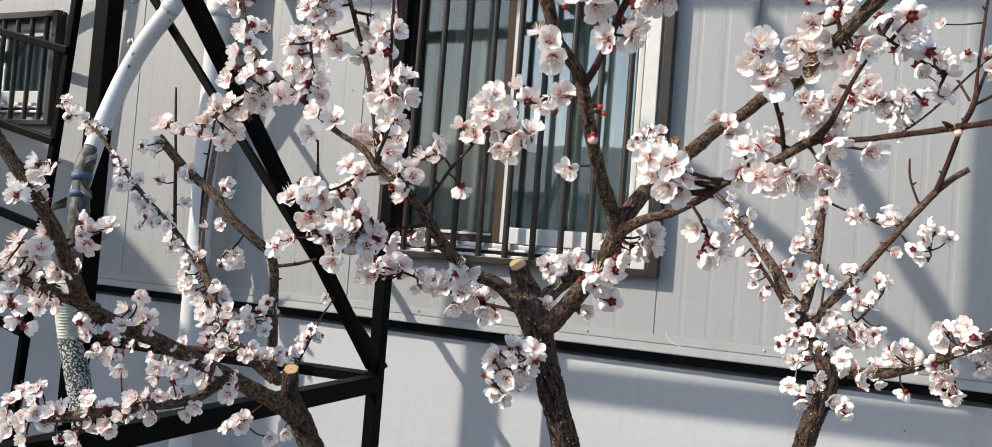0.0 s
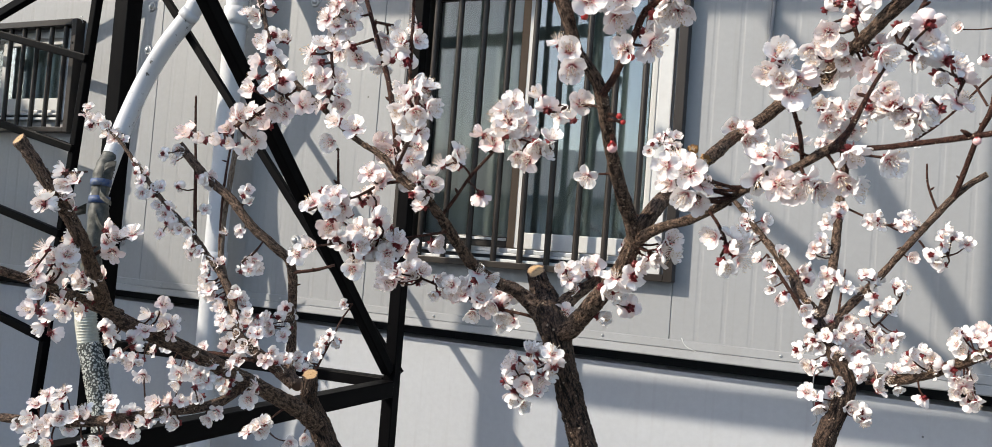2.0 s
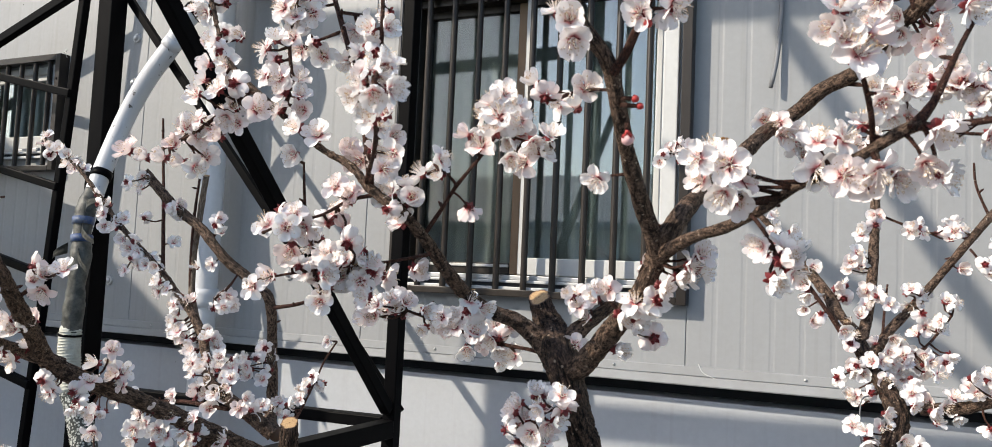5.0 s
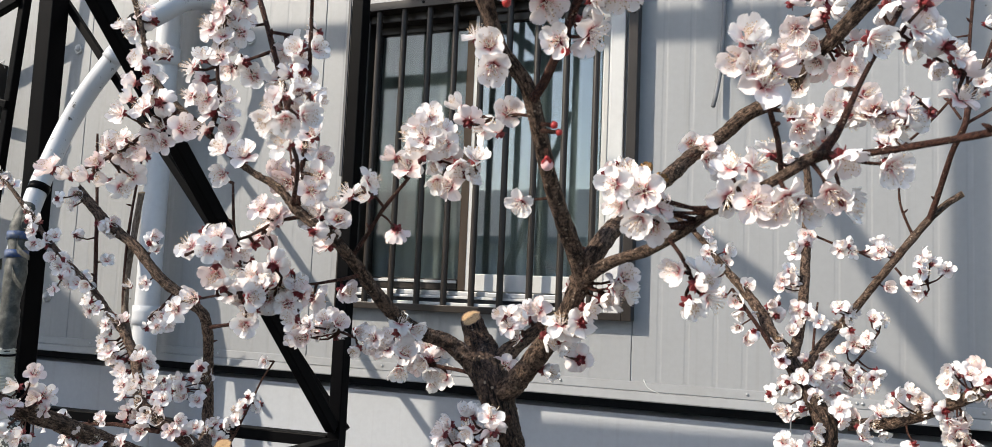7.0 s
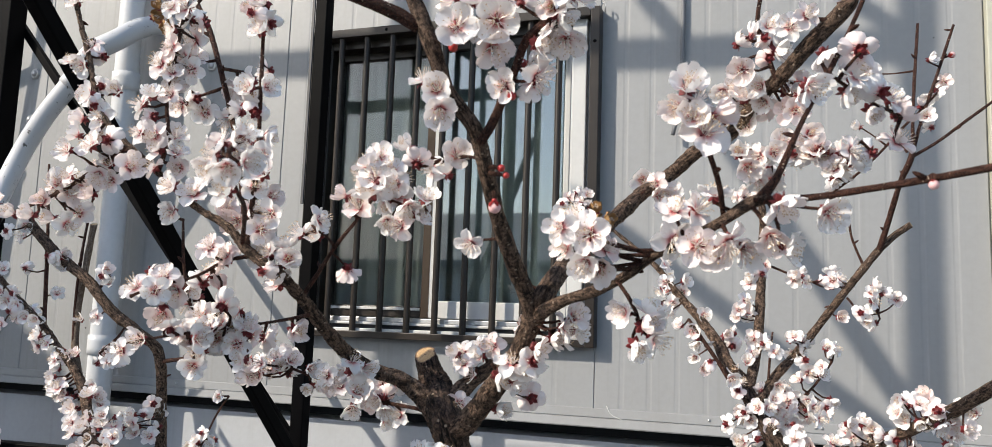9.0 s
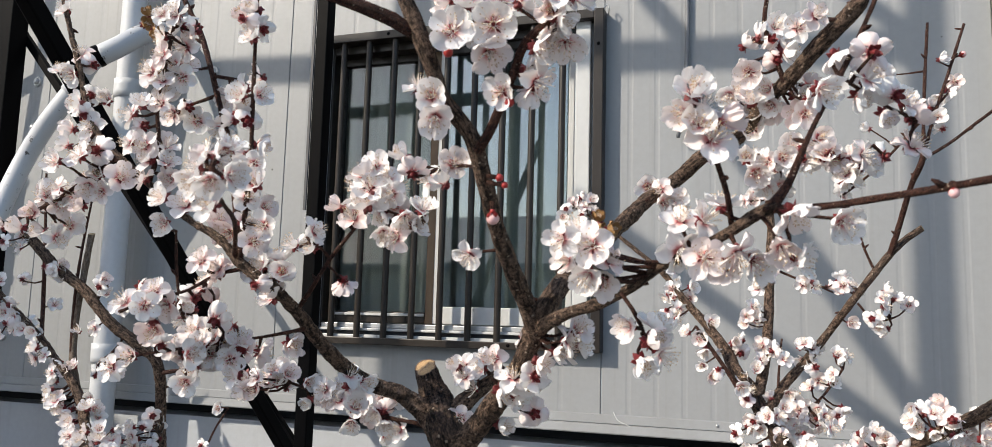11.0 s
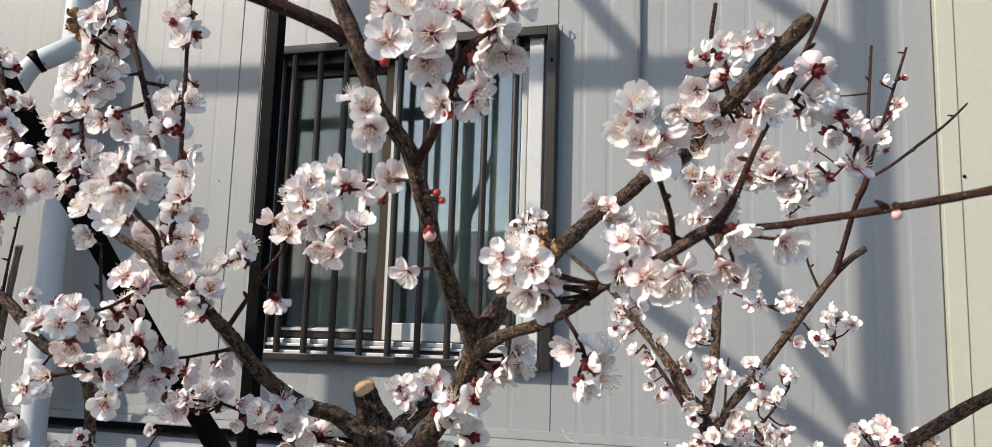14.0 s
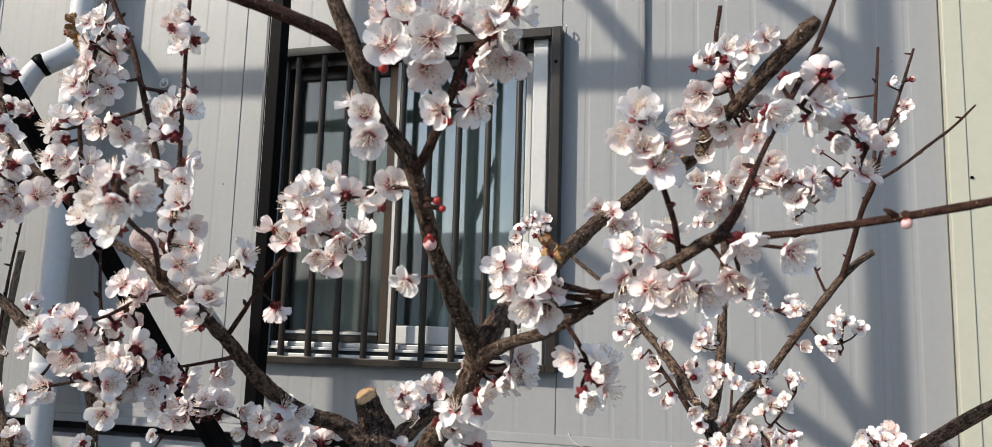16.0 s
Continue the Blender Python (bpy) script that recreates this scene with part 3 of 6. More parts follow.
def bent_pipe():
    p = thing("bent_pipe", label="scuffed grey-white bent pipe with taped and lagged lower end", category="pipe")
    r = 0.029
    pipe("tube", [(-1.313, -0.43, 1.70, 0.026), (-1.316, -0.40, 1.81, 0.028), (-1.320, -0.37, 1.90, r), (-1.318, -0.335, 2.0, r), (-1.294, -0.305, 2.115, r),
                  (-1.222, -0.30, 2.226, r), (-1.135, -0.29, 2.335, r), (-1.087, -0.275, 2.424, r), (-1.075, -0.266, 2.440, r)], PIPE_OLD, "", p)
    pipe("elbow", [(-1.080, -0.270, 2.433, 0.032), (-1.032, -0.235, 2.473, 0.032), (-1.019, -0.18, 2.522, 0.032), (-1.017, -0.10, 2.566, 0.031), (-1.03, 0.01, 2.60, 0.031)], PIPE_OLD, "", p)
    pipe("rubber_ring", [(-1.086, -0.274, 2.426, 0.032), (-1.078, -0.268, 2.436, 0.0350), (-1.070, -0.262, 2.444, 0.032)], BLACK, "black rubber ring", p)
    pipe("clamp", [(-1.150, -0.293, 2.317, 0.031), (-1.130, -0.289, 2.342, 0.031)], PIPE_OLD, "", p)
    pipe("wrap", [(-1.294, -0.45, 1.42, 0.027), (-1.290, -0.45, 1.50, 0.030), (-1.288, -0.45, 1.56, 0.025), (-1.291, -0.44, 1.66, 0.030), (-1.300, -0.435, 1.70, 0.025),
                  (-1.314, -0.415, 1.79, 0.030), (-1.318, -0.39, 1.85, 0.027)], TAPE, "", p)
    for x, y, z in ((-1.308, -0.428, 1.755), (-1.300, -0.435, 1.70)):
        pipe("tape_band", [(x, y, z - 0.011, 0.0315), (x - 0.002, y + 0.002, z + 0.011, 0.0315)], TAPE_BLUE, "blue tape band", p)
    pipe("black_tape", [(-1.318, -0.372, 1.893, 0.0315), (-1.320, -0.362, 1.915, 0.0318)], BLACK, "black tape", p)
    # torn ends of the wrap
    for k, (x, y, z, dx, dz) in enumerate(((-1.285, -0.46, 1.66, 0.055, -0.055), (-1.33, -0.46, 1.67, -0.05, -0.03), (-1.29, -0.44, 1.79, 0.06, 0.03), (-1.28, -0.45, 1.74, 0.05, -0.05))):
        bm = bmesh.new()
        rows = []
        for i in range(5):
            u = i / 4
            rows.append([bm.verts.new((x + dx * u + 0.006 * math.sin(4 * u + k), y - 0.015 * math.sin(3 * u), z + dz * u + o * (1 - 0.6 * u))) for o in (-0.016, 0.0, 0.018)])
        for a, b in zip(rows, rows[1:]):
            for i in range(2):
                bm.faces.new((a[i], a[i + 1], b[i + 1], b[i]))
        bmesh.ops.solidify(bm, geom=bm.faces[:], thickness=0.0012)
        part("wrap_end", bm, TAPE, p, "torn loose end of wrap", smooth=True)
    pipe("lagging", [(-1.268, -0.45, 1.245, 0.0315), (-1.294, -0.45, 1.33, 0.0315), (-1.298, -0.45, 1.40, 0.031), (-1.297, -0.45, 1.43, 0.030), (-1.296, -0.45, 1.437, 0.027)], LAGGING, "pale foam lagging sleeve", p)
    for k in range(20):
        u = k / 19
        x, z = -1.270 - 0.0275 * min(1.0, u * 1.6), 1.253 + 0.165 * u
        pipe("sleeve_rib", [(x, -0.45, z, 0.0315), (x - 0.0003, -0.45, z + 0.002, 0.0335), (x - 0.0006, -0.45, z + 0.004, 0.0315)], LAGGING, "", p)
    pipe("strap", [(-1.297, -0.45, 1.408, 0.0345), (-1.2965, -0.45, 1.414, 0.0345)], BLACK, "", p)
    pipe("flaking_lagging", [(-1.02, -0.45, -0.02, 0.036), (-1.10, -0.45, 0.7, 0.036), (-1.163, -0.45, 0.979, 0.036), (-1.194, -0.45, 1.071, 0.036), (-1.231, -0.45, 1.172, 0.036), (-1.268, -0.45, 1.247, 0.0335)],
         FLAKING, "flaking speckled lagging", p)


def cable():
    rows = [(0.664, -0.012, 3.2, 0.006), (0.664, -0.012, 2.6, 0.006), (0.663, -0.012, 2.36, 0.006), (0.659, -0.014, 2.27, 0.006), (0.648, -0.024, 2.18, 0.006), (0.642, -0.03, 2.147, 0.0055)]
    tagged(part("cable", tube_bm(rows, 10, 0.02), CABLE, None, smooth=True), "dark grey cable hanging down the panel wall", "cable")


def dome_screws():
    for x, z in ((-1.63, 2.305), (-1.63, 2.475), (-1.68, 1.568), (-0.86, 1.62), (-0.86, 2.45)):
        bm = bmesh.new()
        bmesh.ops.create_cone(bm, cap_ends=True, segments=20, radius1=0.020, radius2=0.017, depth=0.006, matrix=Matrix.Translation((x, -0.003, z)) @ pose(0, 0, 0, 90))
        w = tagged(part("wall_bolt", bm, GALV, None), "round grey bolt washer on the panel wall", "bolt", group="wall bolts")
        bm = bmesh.new()
        bmesh.ops.create_uvsphere(bm, u_segments=12, v_segments=8, radius=0.011, matrix=Matrix.Translation((x, -0.006, z)) @ Matrix.Diagonal((1, 0.8, 1, 1)))
        part("head", bm, GALV, w)


downpipe()
bent_pipe()
cable()
dome_screws()


# ---- blossoms: a few shapes, shared by all the trees ----
def petal_faces(bm, uv, turn, length, width, opening, curl, seed):
    """One spoon-shaped petal: a narrow claw, then a round blade, cupped, with an uneven rim."""
    rnd = random.Random(seed)
    nu, nv = 6, 8
    rows = []
    w = [rnd.uniform(-1, 1) for _ in range(6)]
    lean = 0.28 * w[4]
    for j in range(nv + 1):
        v = 0.5 - 0.5 * math.cos(math.pi * j / nv)
        half = width * max(0.20 - 0.12 * v, max(0.0, 1 - abs((v - 0.575) / 0.44) ** 2.7) ** 0.5)
        row = []
        for i in range(nu + 1):
            u = i / nu * 2 - 1
            dist = length * (v + (0.04 * (1 - u * u) - 0.045 * math.exp(-(u * 4 + w[5]) ** 2)) * (v > 0.9))
            a = opening + curl * v
            r = 0.0016 + dist * math.cos(a)
            z = dist * math.sin(a) + 0.0030 * u * u * math.sin(math.pi * min(1, v * 0.8)) + lean * u * half
            z += 0.0011 * v * v * math.sin(u * 5.5 + w[0] * 3) + 0.0009 * v * w[1] * math.sin(v * 8 + u * 4 * w[2]) - 0.0007 * math.exp(-(u * 3) ** 2) * v
            row.append(bm.verts.new(Matrix.Rotation(turn, 3, "Z") @ Vector((r, u * half, z + 0.0008 * w[3]))))
        rows.append(row)
    for j in range(nv):
        for i in range(nu):
            f = bm.faces.new((rows[j][i], rows[j + 1][i], rows[j + 1][i + 1], rows[j][i + 1]))
            for lp, (ii, jj) in zip(f.loops, ((i, j), (i, j + 1), (i + 1, j + 1), (i + 1, j))):
                lp[uv].uv = (ii / nu + seed * 0.31 % 1, 0.5 - 0.5 * math.cos(math.pi * jj / nv))
            f.smooth = True


def blossom_mesh(opening, curl, seed, size=0.0117):
    """Five cupped petals, a brush of stamens and a dark calyx, in one mesh with its own materials."""
    rnd = random.Random(seed)
    bm = bmesh.new()
    uv = bm.loops.layers.uv.new("uv")
    for k in range(5):
        petal_faces(bm, uv, 2 * math.pi * k / 5 + rnd.uniform(-0.14, 0.14), size * rnd.uniform(0.90, 1.06), size * rnd.uniform(0.455, 0.525),
                    radians(opening + rnd.uniform(-13, 13) + (5 if k % 2 else 0)), radians(curl + rnd.uniform(-18, 18)), seed * 10 + k)
    spread = radians(max(24, min(62, 84 - opening - curl * 0.7)))
    for k in range(30):
        a, lean, ln = rnd.uniform(0, 2 * math.pi), rnd.uniform(0.1, spread), rnd.uniform(0.0070, 0.0118)
        tip = Vector((math.cos(a) * math.sin(lean), math.sin(a) * math.sin(lean), math.cos(lean))) * ln
        foot = Vector((math.cos(a), math.sin(a), 0)) * 0.0012
        side = Vector((-math.sin(a), math.cos(a), 0)) * 0.00017
        up = Vector((math.cos(a), math.sin(a), -0.4)) * 0.00017
        ends = [[bm.verts.new(c + side), bm.verts.new(c - side * 0.6 + up), bm.verts.new(c - side * 0.6 - up)] for c in (foot, tip)]
        for i in range(3):
            bm.faces.new((ends[0][i], ends[0][(i + 1) % 3], ends[1][(i + 1) % 3], ends[1][i])).material_index = 1
        made = bmesh.ops.create_icosphere(bm, subdivisions=1, radius=0.00040, matrix=Matrix.Translation(tip))
        for f in {f for v in made["verts"] for f in v.link_faces}:
            f.material_index = 2
    made = bmesh.ops.create_cone(bm, cap_ends=True, segments=10, radius1=0.0014, radius2=0.0025, depth=0.0048, matrix=Matrix.Translation((0, 0, -0.0026)))
    for f in {f for v in made["verts"] for f in v.link_faces}:
        f.material_index = 3
    for k in range(5):
        a = 2 * math.pi * (k + 0.5) / 5
        o, s, dn = Vector((math.cos(a), math.sin(a), 0)), Vector((-math.sin(a), math.cos(a), 0)), Vector((0, 0, 1))
        q = [o * 0.0022 + s * 0.0019, o * 0.0038 + s * 0.0017 - dn * 0.0012, o * 0.0052 - dn * 0.0026, o * 0.0038 - s * 0.0017 - dn * 0.0012, o * 0.0022 - s * 0.0019]
        top, low = [bm.verts.new(c - dn * 0.0006) for c in q], [bm.verts.new(c - dn * 0.0012) for c in q]
        for f in [bm.faces.new(top), bm.faces.new(low[::-1])] + [bm.faces.new((low[i], low[(i + 1) % 5], top[(i + 1) % 5], top[i])) for i in range(5)]:
            f.material_index = 3
    me = bpy.data.meshes.new("blossom")
    bm.to_mesh(me)
    bm.free()
    for m in (PETAL, FILAMENT, ANTHER, CALYX):
        me.materials.append(m)
    return me


SHAPES = [blossom_mesh(10, 20, 1), blossom_mesh(20, 24, 2), blossom_mesh(0, 26, 3), blossom_mesh(32, 26, 4), blossom_mesh(-16, 2, 5), blossom_mesh(14, 30, 6),
          blossom_mesh(44, 32, 7), blossom_mesh(-6, 12, 8), blossom_mesh(24, 12, 9), blossom_mesh(-26, 18, 10), blossom_mesh(6, 32, 12), blossom_mesh(-10, -6, 13)]
FRONT, RIGHT, UP = Vector((0.38, -0.92, 0.05)).normalized(), Vector((0.92, 0.38, 0)).normalized(), Vector((0, 0, 1))
FACING = {"f": FRONT, "n": FRONT, "u": UP * 0.9 + FRONT * 0.5, "d": FRONT * 0.75 - UP * 0.7, "l": FRONT * 0.55 - RIGHT * 0.85,
          "r": FRONT * 0.55 + RIGHT * 0.85, "b": UP * 0.3 - FRONT * 0.8}
BRANCHES = {}
SPURS = {}
BOUGHS = {}


def tree(label):
    t = thing("blossom_tree", label=label, category="tree", group="blossoming fruit trees")
    BRANCHES[t.name], SPURS[t.name], BOUGHS[t.name] = {}, [], {}
    return t


def branch(t, name, rows, cut=0.0):
    """A limb or twig of the tree along a few places with its radius there."""
    rows = [list(r) for r in rows]
    if name == "trunk":
        x, y, z, r = rows[0]
        rows = [[x + 0.05, y + 0.03, -0.05, r * 1.7], [x + 0.045, y + 0.025, 0.12, r * 1.35], [x + 0.03, y + 0.01, 0.7, r * 1.15]] + rows
    BRANCHES[t.name][name] = [np.array(q) for q in smooth_path(rows, 0.008)]
    thick = max(r[3] for r in rows)
    kind = "trunk" if name == "trunk" else "branch" if thick > 0.004 else "twig"
    mats = [BARK_PALE if name == "cut_stem" else BARK_OLD if thick > 0.0145 else TWIG if thick < 0.0045 or "shoot" in name else BARK, CUT]
    sides, step, lumps = (22, 0.004, 0.13) if thick > 0.012 else (16, 0.004, 0.14) if thick > 0.0045 else (9, 0.006, 0.16)
    scaly = 0.0
    if thick > 0.0075:
        sides, step, scaly = 44, 0.0018, min(0.0022, thick * 0.13)
    ob = part(kind, tube_bm(rows, sides, step, lumps, cut > 0, len(rows), cut, scaly), mats, t, smooth=False)
    BOUGHS[t.name][name] = ob
    for p in ob.data.polygons:
        p.use_smooth = p.material_index == 0
    rnd = random.Random(len(rows) * 7 + int(rows[-1][0] * 1000))
    if kind != "trunk" :
        path = BRANCHES[t.name][name]
        for q in path[3:: (5 if kind == "twig" else 9)]:
            if rnd.random() < 0.6:
                d = Vector((rnd.uniform(-1, 1), rnd.uniform(-1, 1), rnd.uniform(-0.3, 1))).normalized()
                c = Vector(q[:3])
                ln = rnd.uniform(0.003, 0.008)
                SPURS[t.name].append([(*(c), 0.0013), (*(c + d * (q[3] + ln * 0.5)), 0.0015), (*(c + d * (q[3] + ln)), 0.0006)])
    return ob


def blossoms(t, name, rows):
    """Open blossoms on one branch, each on a short spur; the letter says which way it looks."""
    path = BRANCHES[t.name][name]
    for x, y, z, way in rows:
        rnd = random.Random(int(x * 9973) + int(y * 7919) * 3 + int(z * 6131) * 7)
        c = Vector((x, y, z))
        near = min(path, key=lambda q: (q[0] - x) ** 2 + (q[1] - y) ** 2 + (q[2] - z) ** 2)
        root = Vector(near[:3])
        out = c - root
        gap = out.length
        small, way = way.isupper(), way.lower()
        n = FACING[way].normalized() * (1.0 if way in "fn" else 1.5)
        n = n + out.normalized() * min(0.75, 0.25 + gap * 14) + Vector((rnd.gauss(0, 0.38), rnd.gauss(0, 0.38), rnd.gauss(0, 0.38)))
        n = n - SUN * 0.55 * min(1.0, max(0.0, (0.78 - x) / 0.4))   # the open side turns to the light
        if rnd.random() < 0.10:   # some hang with the red calyx towards the path
            n = Vector((-n.x, -n.y, n.z + 0.3))
        n.normalize()
        base = c - n * 0.0062
        if (base - root).length > near[3]:
            mid = root.lerp(base, 0.55) + Vector((rnd.uniform(-1, 1), rnd.uniform(-1, 1), rnd.uniform(-1, 0.4))) * 0.15 * gap
            SPURS[t.name].append([(*root, 0.0015), (*mid, 0.0010), (*base, 0.0010)])
        ob = new("blossom", rnd.choice(SHAPES))
        s = rnd.uniform(0.77, 1.02) * (0.80 if small else 1.12 if way == "n" else 1.0)
        ob.parent = BOUGHS[t.name][name]
        ob.matrix_local = Matrix.Translation(c - n * 0.003) @ n.to_track_quat("Z", "Y").to_matrix().to_4x4() @ Matrix.Rotation(rnd.uniform(0, 6.28), 4, "Z") @ Matrix.Diagonal((s, s, s, 1))


def bud(t, place, root, r=0.0045, closed=False):
    """A round bud under five red sepals on a short stalk; a closed one still shows red all over."""
    place, root = Vector(place), Vector(root)
    d = (root - place).normalized()
    turn = Matrix.Translation(place) @ d.to_track_quat("Z", "Y").to_matrix().to_4x4()
    b = bmesh.new()
    bmesh.ops.create_uvsphere(b, u_segments=16, v_segments=12, radius=r, matrix=turn @ Matrix.Diagonal((1, 1, 0.94, 1)))
    ob = part("flower_bud", b, SEPAL if closed else BUDRED, t, "tight red flower bud" if closed else "closed pink flower bud", smooth=True)
    b = bmesh.new()
    for k in range(5):
        a = 2 * math.pi * k / 5
        rows = []
        for j in range(5):
            tilt, half = 0.25 + 1.25 * j / 4, r * (0.30, 0.46, 0.50, 0.36, 0.06)[j]
            lift = r * (1.10 + 0.10 * (j == 4))
            o = Vector((math.cos(a) * math.sin(tilt), math.sin(a) * math.sin(tilt), math.cos(tilt))) * lift
            side = Vector((-math.sin(a), math.cos(a), 0)) * half
            rows.append((b.verts.new(turn @ (o - side * 0.9 - Vector((o.x, o.y, 0)) * 0.06)), b.verts.new(turn @ o), b.verts.new(turn @ (o + side * 0.9 - Vector((o.x, o.y, 0)) * 0.06))))
        for p, q in zip(rows, rows[1:]):
            for i in range(2):
                b.faces.new((p[i], q[i], q[i + 1], p[i + 1]))
    bmesh.ops.solidify(b, geom=b.faces[:], thickness=r * 0.07)
    bmesh.ops.create_cone(b, cap_ends=True, segments=10, radius1=r * 0.52, radius2=r * 0.30, depth=r * 0.7, matrix=turn @ Matrix.Translation((0, 0, r * 1.25)))
    part("sepals", b, SEPAL, ob, "bright red sepals", smooth=True)
    SPURS[t.name].append([(*root, 0.0016), (*(place + d * r), 0.0013)])


main_tree = tree("blossoming fruit tree with a pruned leader and white flowers")
left_tree = tree("blossoming fruit tree with thick low limbs beside the steel frame")
right_tree = tree("slender blossoming fruit tree standing close to the grey wall")

branch(main_tree, "trunk", [(0.679, -1.500, 1.443, 0.0136), (0.665, -1.510, 1.492, 0.0129), (0.654, -1.518, 1.535, 0.0137), (0.645, -1.518, 1.562, 0.0159), (0.626, -1.500, 1.588, 0.0127), (0.616, -1.496, 1.605, 0.0103), (0.612, -1.494, 1.614, 0.0096)], 1.1)
branch(main_tree, "limb", [(0.639, -1.515, 1.554, 0.0099), (0.625, -1.512, 1.574, 0.0092), (0.604, -1.525, 1.593, 0.0068), (0.588, -1.540, 1.600, 0.0059), (0.576, -1.565, 1.614, 0.0056), (0.575, -1.600, 1.632, 0.0052), (0.569, -1.630, 1.657, 0.0044), (0.561, -1.652, 1.675, 0.0042), (0.542, -1.658, 1.688, 0.0037), (0.519, -1.660, 1.709, 0.0031), (0.493, -1.660, 1.722, 0.0026), (0.451, -1.660, 1.752, 0.0025), (0.427, -1.662, 1.770, 0.0024), (0.400, -1.660, 1.790, 0.0025), (0.374, -1.650, 1.815, 0.0023), (0.350, -1.641, 1.860, 0.0022), (0.335, -1.640, 1.893, 0.0021), (0.320, -1.640, 1.935, 0.0019)])
branch(main_tree, "red_shoot", [(0.537, -1.658, 1.691, 0.0020), (0.540, -1.660, 1.720, 0.0020), (0.542, -1.660, 1.758, 0.0018), (0.541, -1.660, 1.806, 0.0016), (0.540, -1.660, 1.841, 0.0014), (0.539, -1.660, 1.886, 0.0014), (0.540, -1.660, 1.912, 0.0012)])
branch(main_tree, "grey_shoot", [(0.537, -1.658, 1.694, 0.0027), (0.524, -1.650, 1.736, 0.0026), (0.508, -1.640, 1.778, 0.0027), (0.491, -1.630, 1.808, 0.0025), (0.470, -1.620, 1.847, 0.0023), (0.448, -1.610, 1.885, 0.0024), (0.420, -1.600, 1.922, 0.0023), (0.406, -1.600, 1.948, 0.0023)])
branch(main_tree, "twig_a", [(0.473, -1.620, 1.846, 0.0016), (0.487, -1.620, 1.843, 0.0015), (0.500, -1.620, 1.840, 0.0013)])
branch(main_tree, "twig_b", [(0.473, -1.620, 1.829, 0.0015), (0.456, -1.620, 1.825, 0.0013), (0.437, -1.620, 1.821, 0.0011)])
branch(main_tree, "twig_c", [(0.570, -1.630, 1.660, 0.0018), (0.587, -1.635, 1.680, 0.0016), (0.600, -1.640, 1.695, 0.0015), (0.610, -1.645, 1.703, 0.0013), (0.624, -1.650, 1.715, 0.0013), (0.636, -1.655, 1.726, 0.0010), (0.648, -1.660, 1.740, 0.0008)])
branch(main_tree, "twig_d", [(0.601, -1.640, 1.695, 0.0011), (0.599, -1.650, 1.702, 0.0009), (0.594, -1.655, 1.706, 0.0006)])
branch(main_tree, "twig_e", [(0.598, -1.640, 1.691, 0.0009), (0.602, -1.638, 1.688, 0.0009), (0.607, -1.635, 1.682, 0.0007)])
branch(main_tree, "twig_f", [(0.572, -1.625, 1.645, 0.0016), (0.551, -1.614, 1.642, 0.0014), (0.535, -1.624, 1.638, 0.0011), (0.521, -1.637, 1.635, 0.0012), (0.499, -1.657, 1.630, 0.0012), (0.469, -1.670, 1.624, 0.0010), (0.444, -1.681, 1.617, 0.0010)])
branch(main_tree, "twig_g", [(0.636, -1.515, 1.564, 0.0020), (0.615, -1.510, 1.568, 0.0018), (0.590, -1.505, 1.570, 0.0018), (0.552, -1.500, 1.576, 0.0016), (0.519, -1.500, 1.585, 0.0017), (0.481, -1.500, 1.595, 0.0011)])
branch(main_tree, "twig_h", [(0.495, -1.500, 1.592, 0.0011), (0.501, -1.500, 1.600, 0.0008), (0.509, -1.500, 1.605, 0.0008)])
branch(main_tree, "fork_limb", [(0.645, -1.518, 1.548, 0.0102), (0.663, -1.527, 1.559, 0.0097), (0.688, -1.550, 1.581, 0.0089), (0.714, -1.578, 1.606, 0.0080), (0.734, -1.600, 1.628, 0.0072), (0.744, -1.606, 1.647, 0.0065)])
branch(main_tree, "back_stub", [(0.644, -1.515, 1.575, 0.0076), (0.655, -1.500, 1.590, 0.0072), (0.665, -1.490, 1.600, 0.0062), (0.679, -1.480, 1.615, 0.0047)])
branch(main_tree, "upright_limb", [(0.745, -1.606, 1.646, 0.0066), (0.743, -1.620, 1.664, 0.0062), (0.741, -1.650, 1.688, 0.0056), (0.741, -1.680, 1.711, 0.0051), (0.741, -1.706, 1.737, 0.0049), (0.738, -1.720, 1.759, 0.0048), (0.725, -1.731, 1.779, 0.0045), (0.719, -1.746, 1.804, 0.0050), (0.713, -1.751, 1.821, 0.0048), (0.707, -1.755, 1.837, 0.0043), (0.704, -1.760, 1.853, 0.0041)])
branch(main_tree, "upright_fork", [(0.712, -1.750, 1.814, 0.0041), (0.703, -1.757, 1.820, 0.0043), (0.691, -1.767, 1.824, 0.0040), (0.677, -1.776, 1.829, 0.0037), (0.661, -1.787, 1.833, 0.0034)])
branch(main_tree, "upright_twig", [(0.742, -1.721, 1.750, 0.0031), (0.749, -1.723, 1.759, 0.0029), (0.758, -1.727, 1.775, 0.0027), (0.768, -1.733, 1.794, 0.0026), (0.775, -1.738, 1.806, 0.0026), (0.788, -1.743, 1.814, 0.0022), (0.800, -1.749, 1.825, 0.0016), (0.806, -1.754, 1.834, 0.0012)])
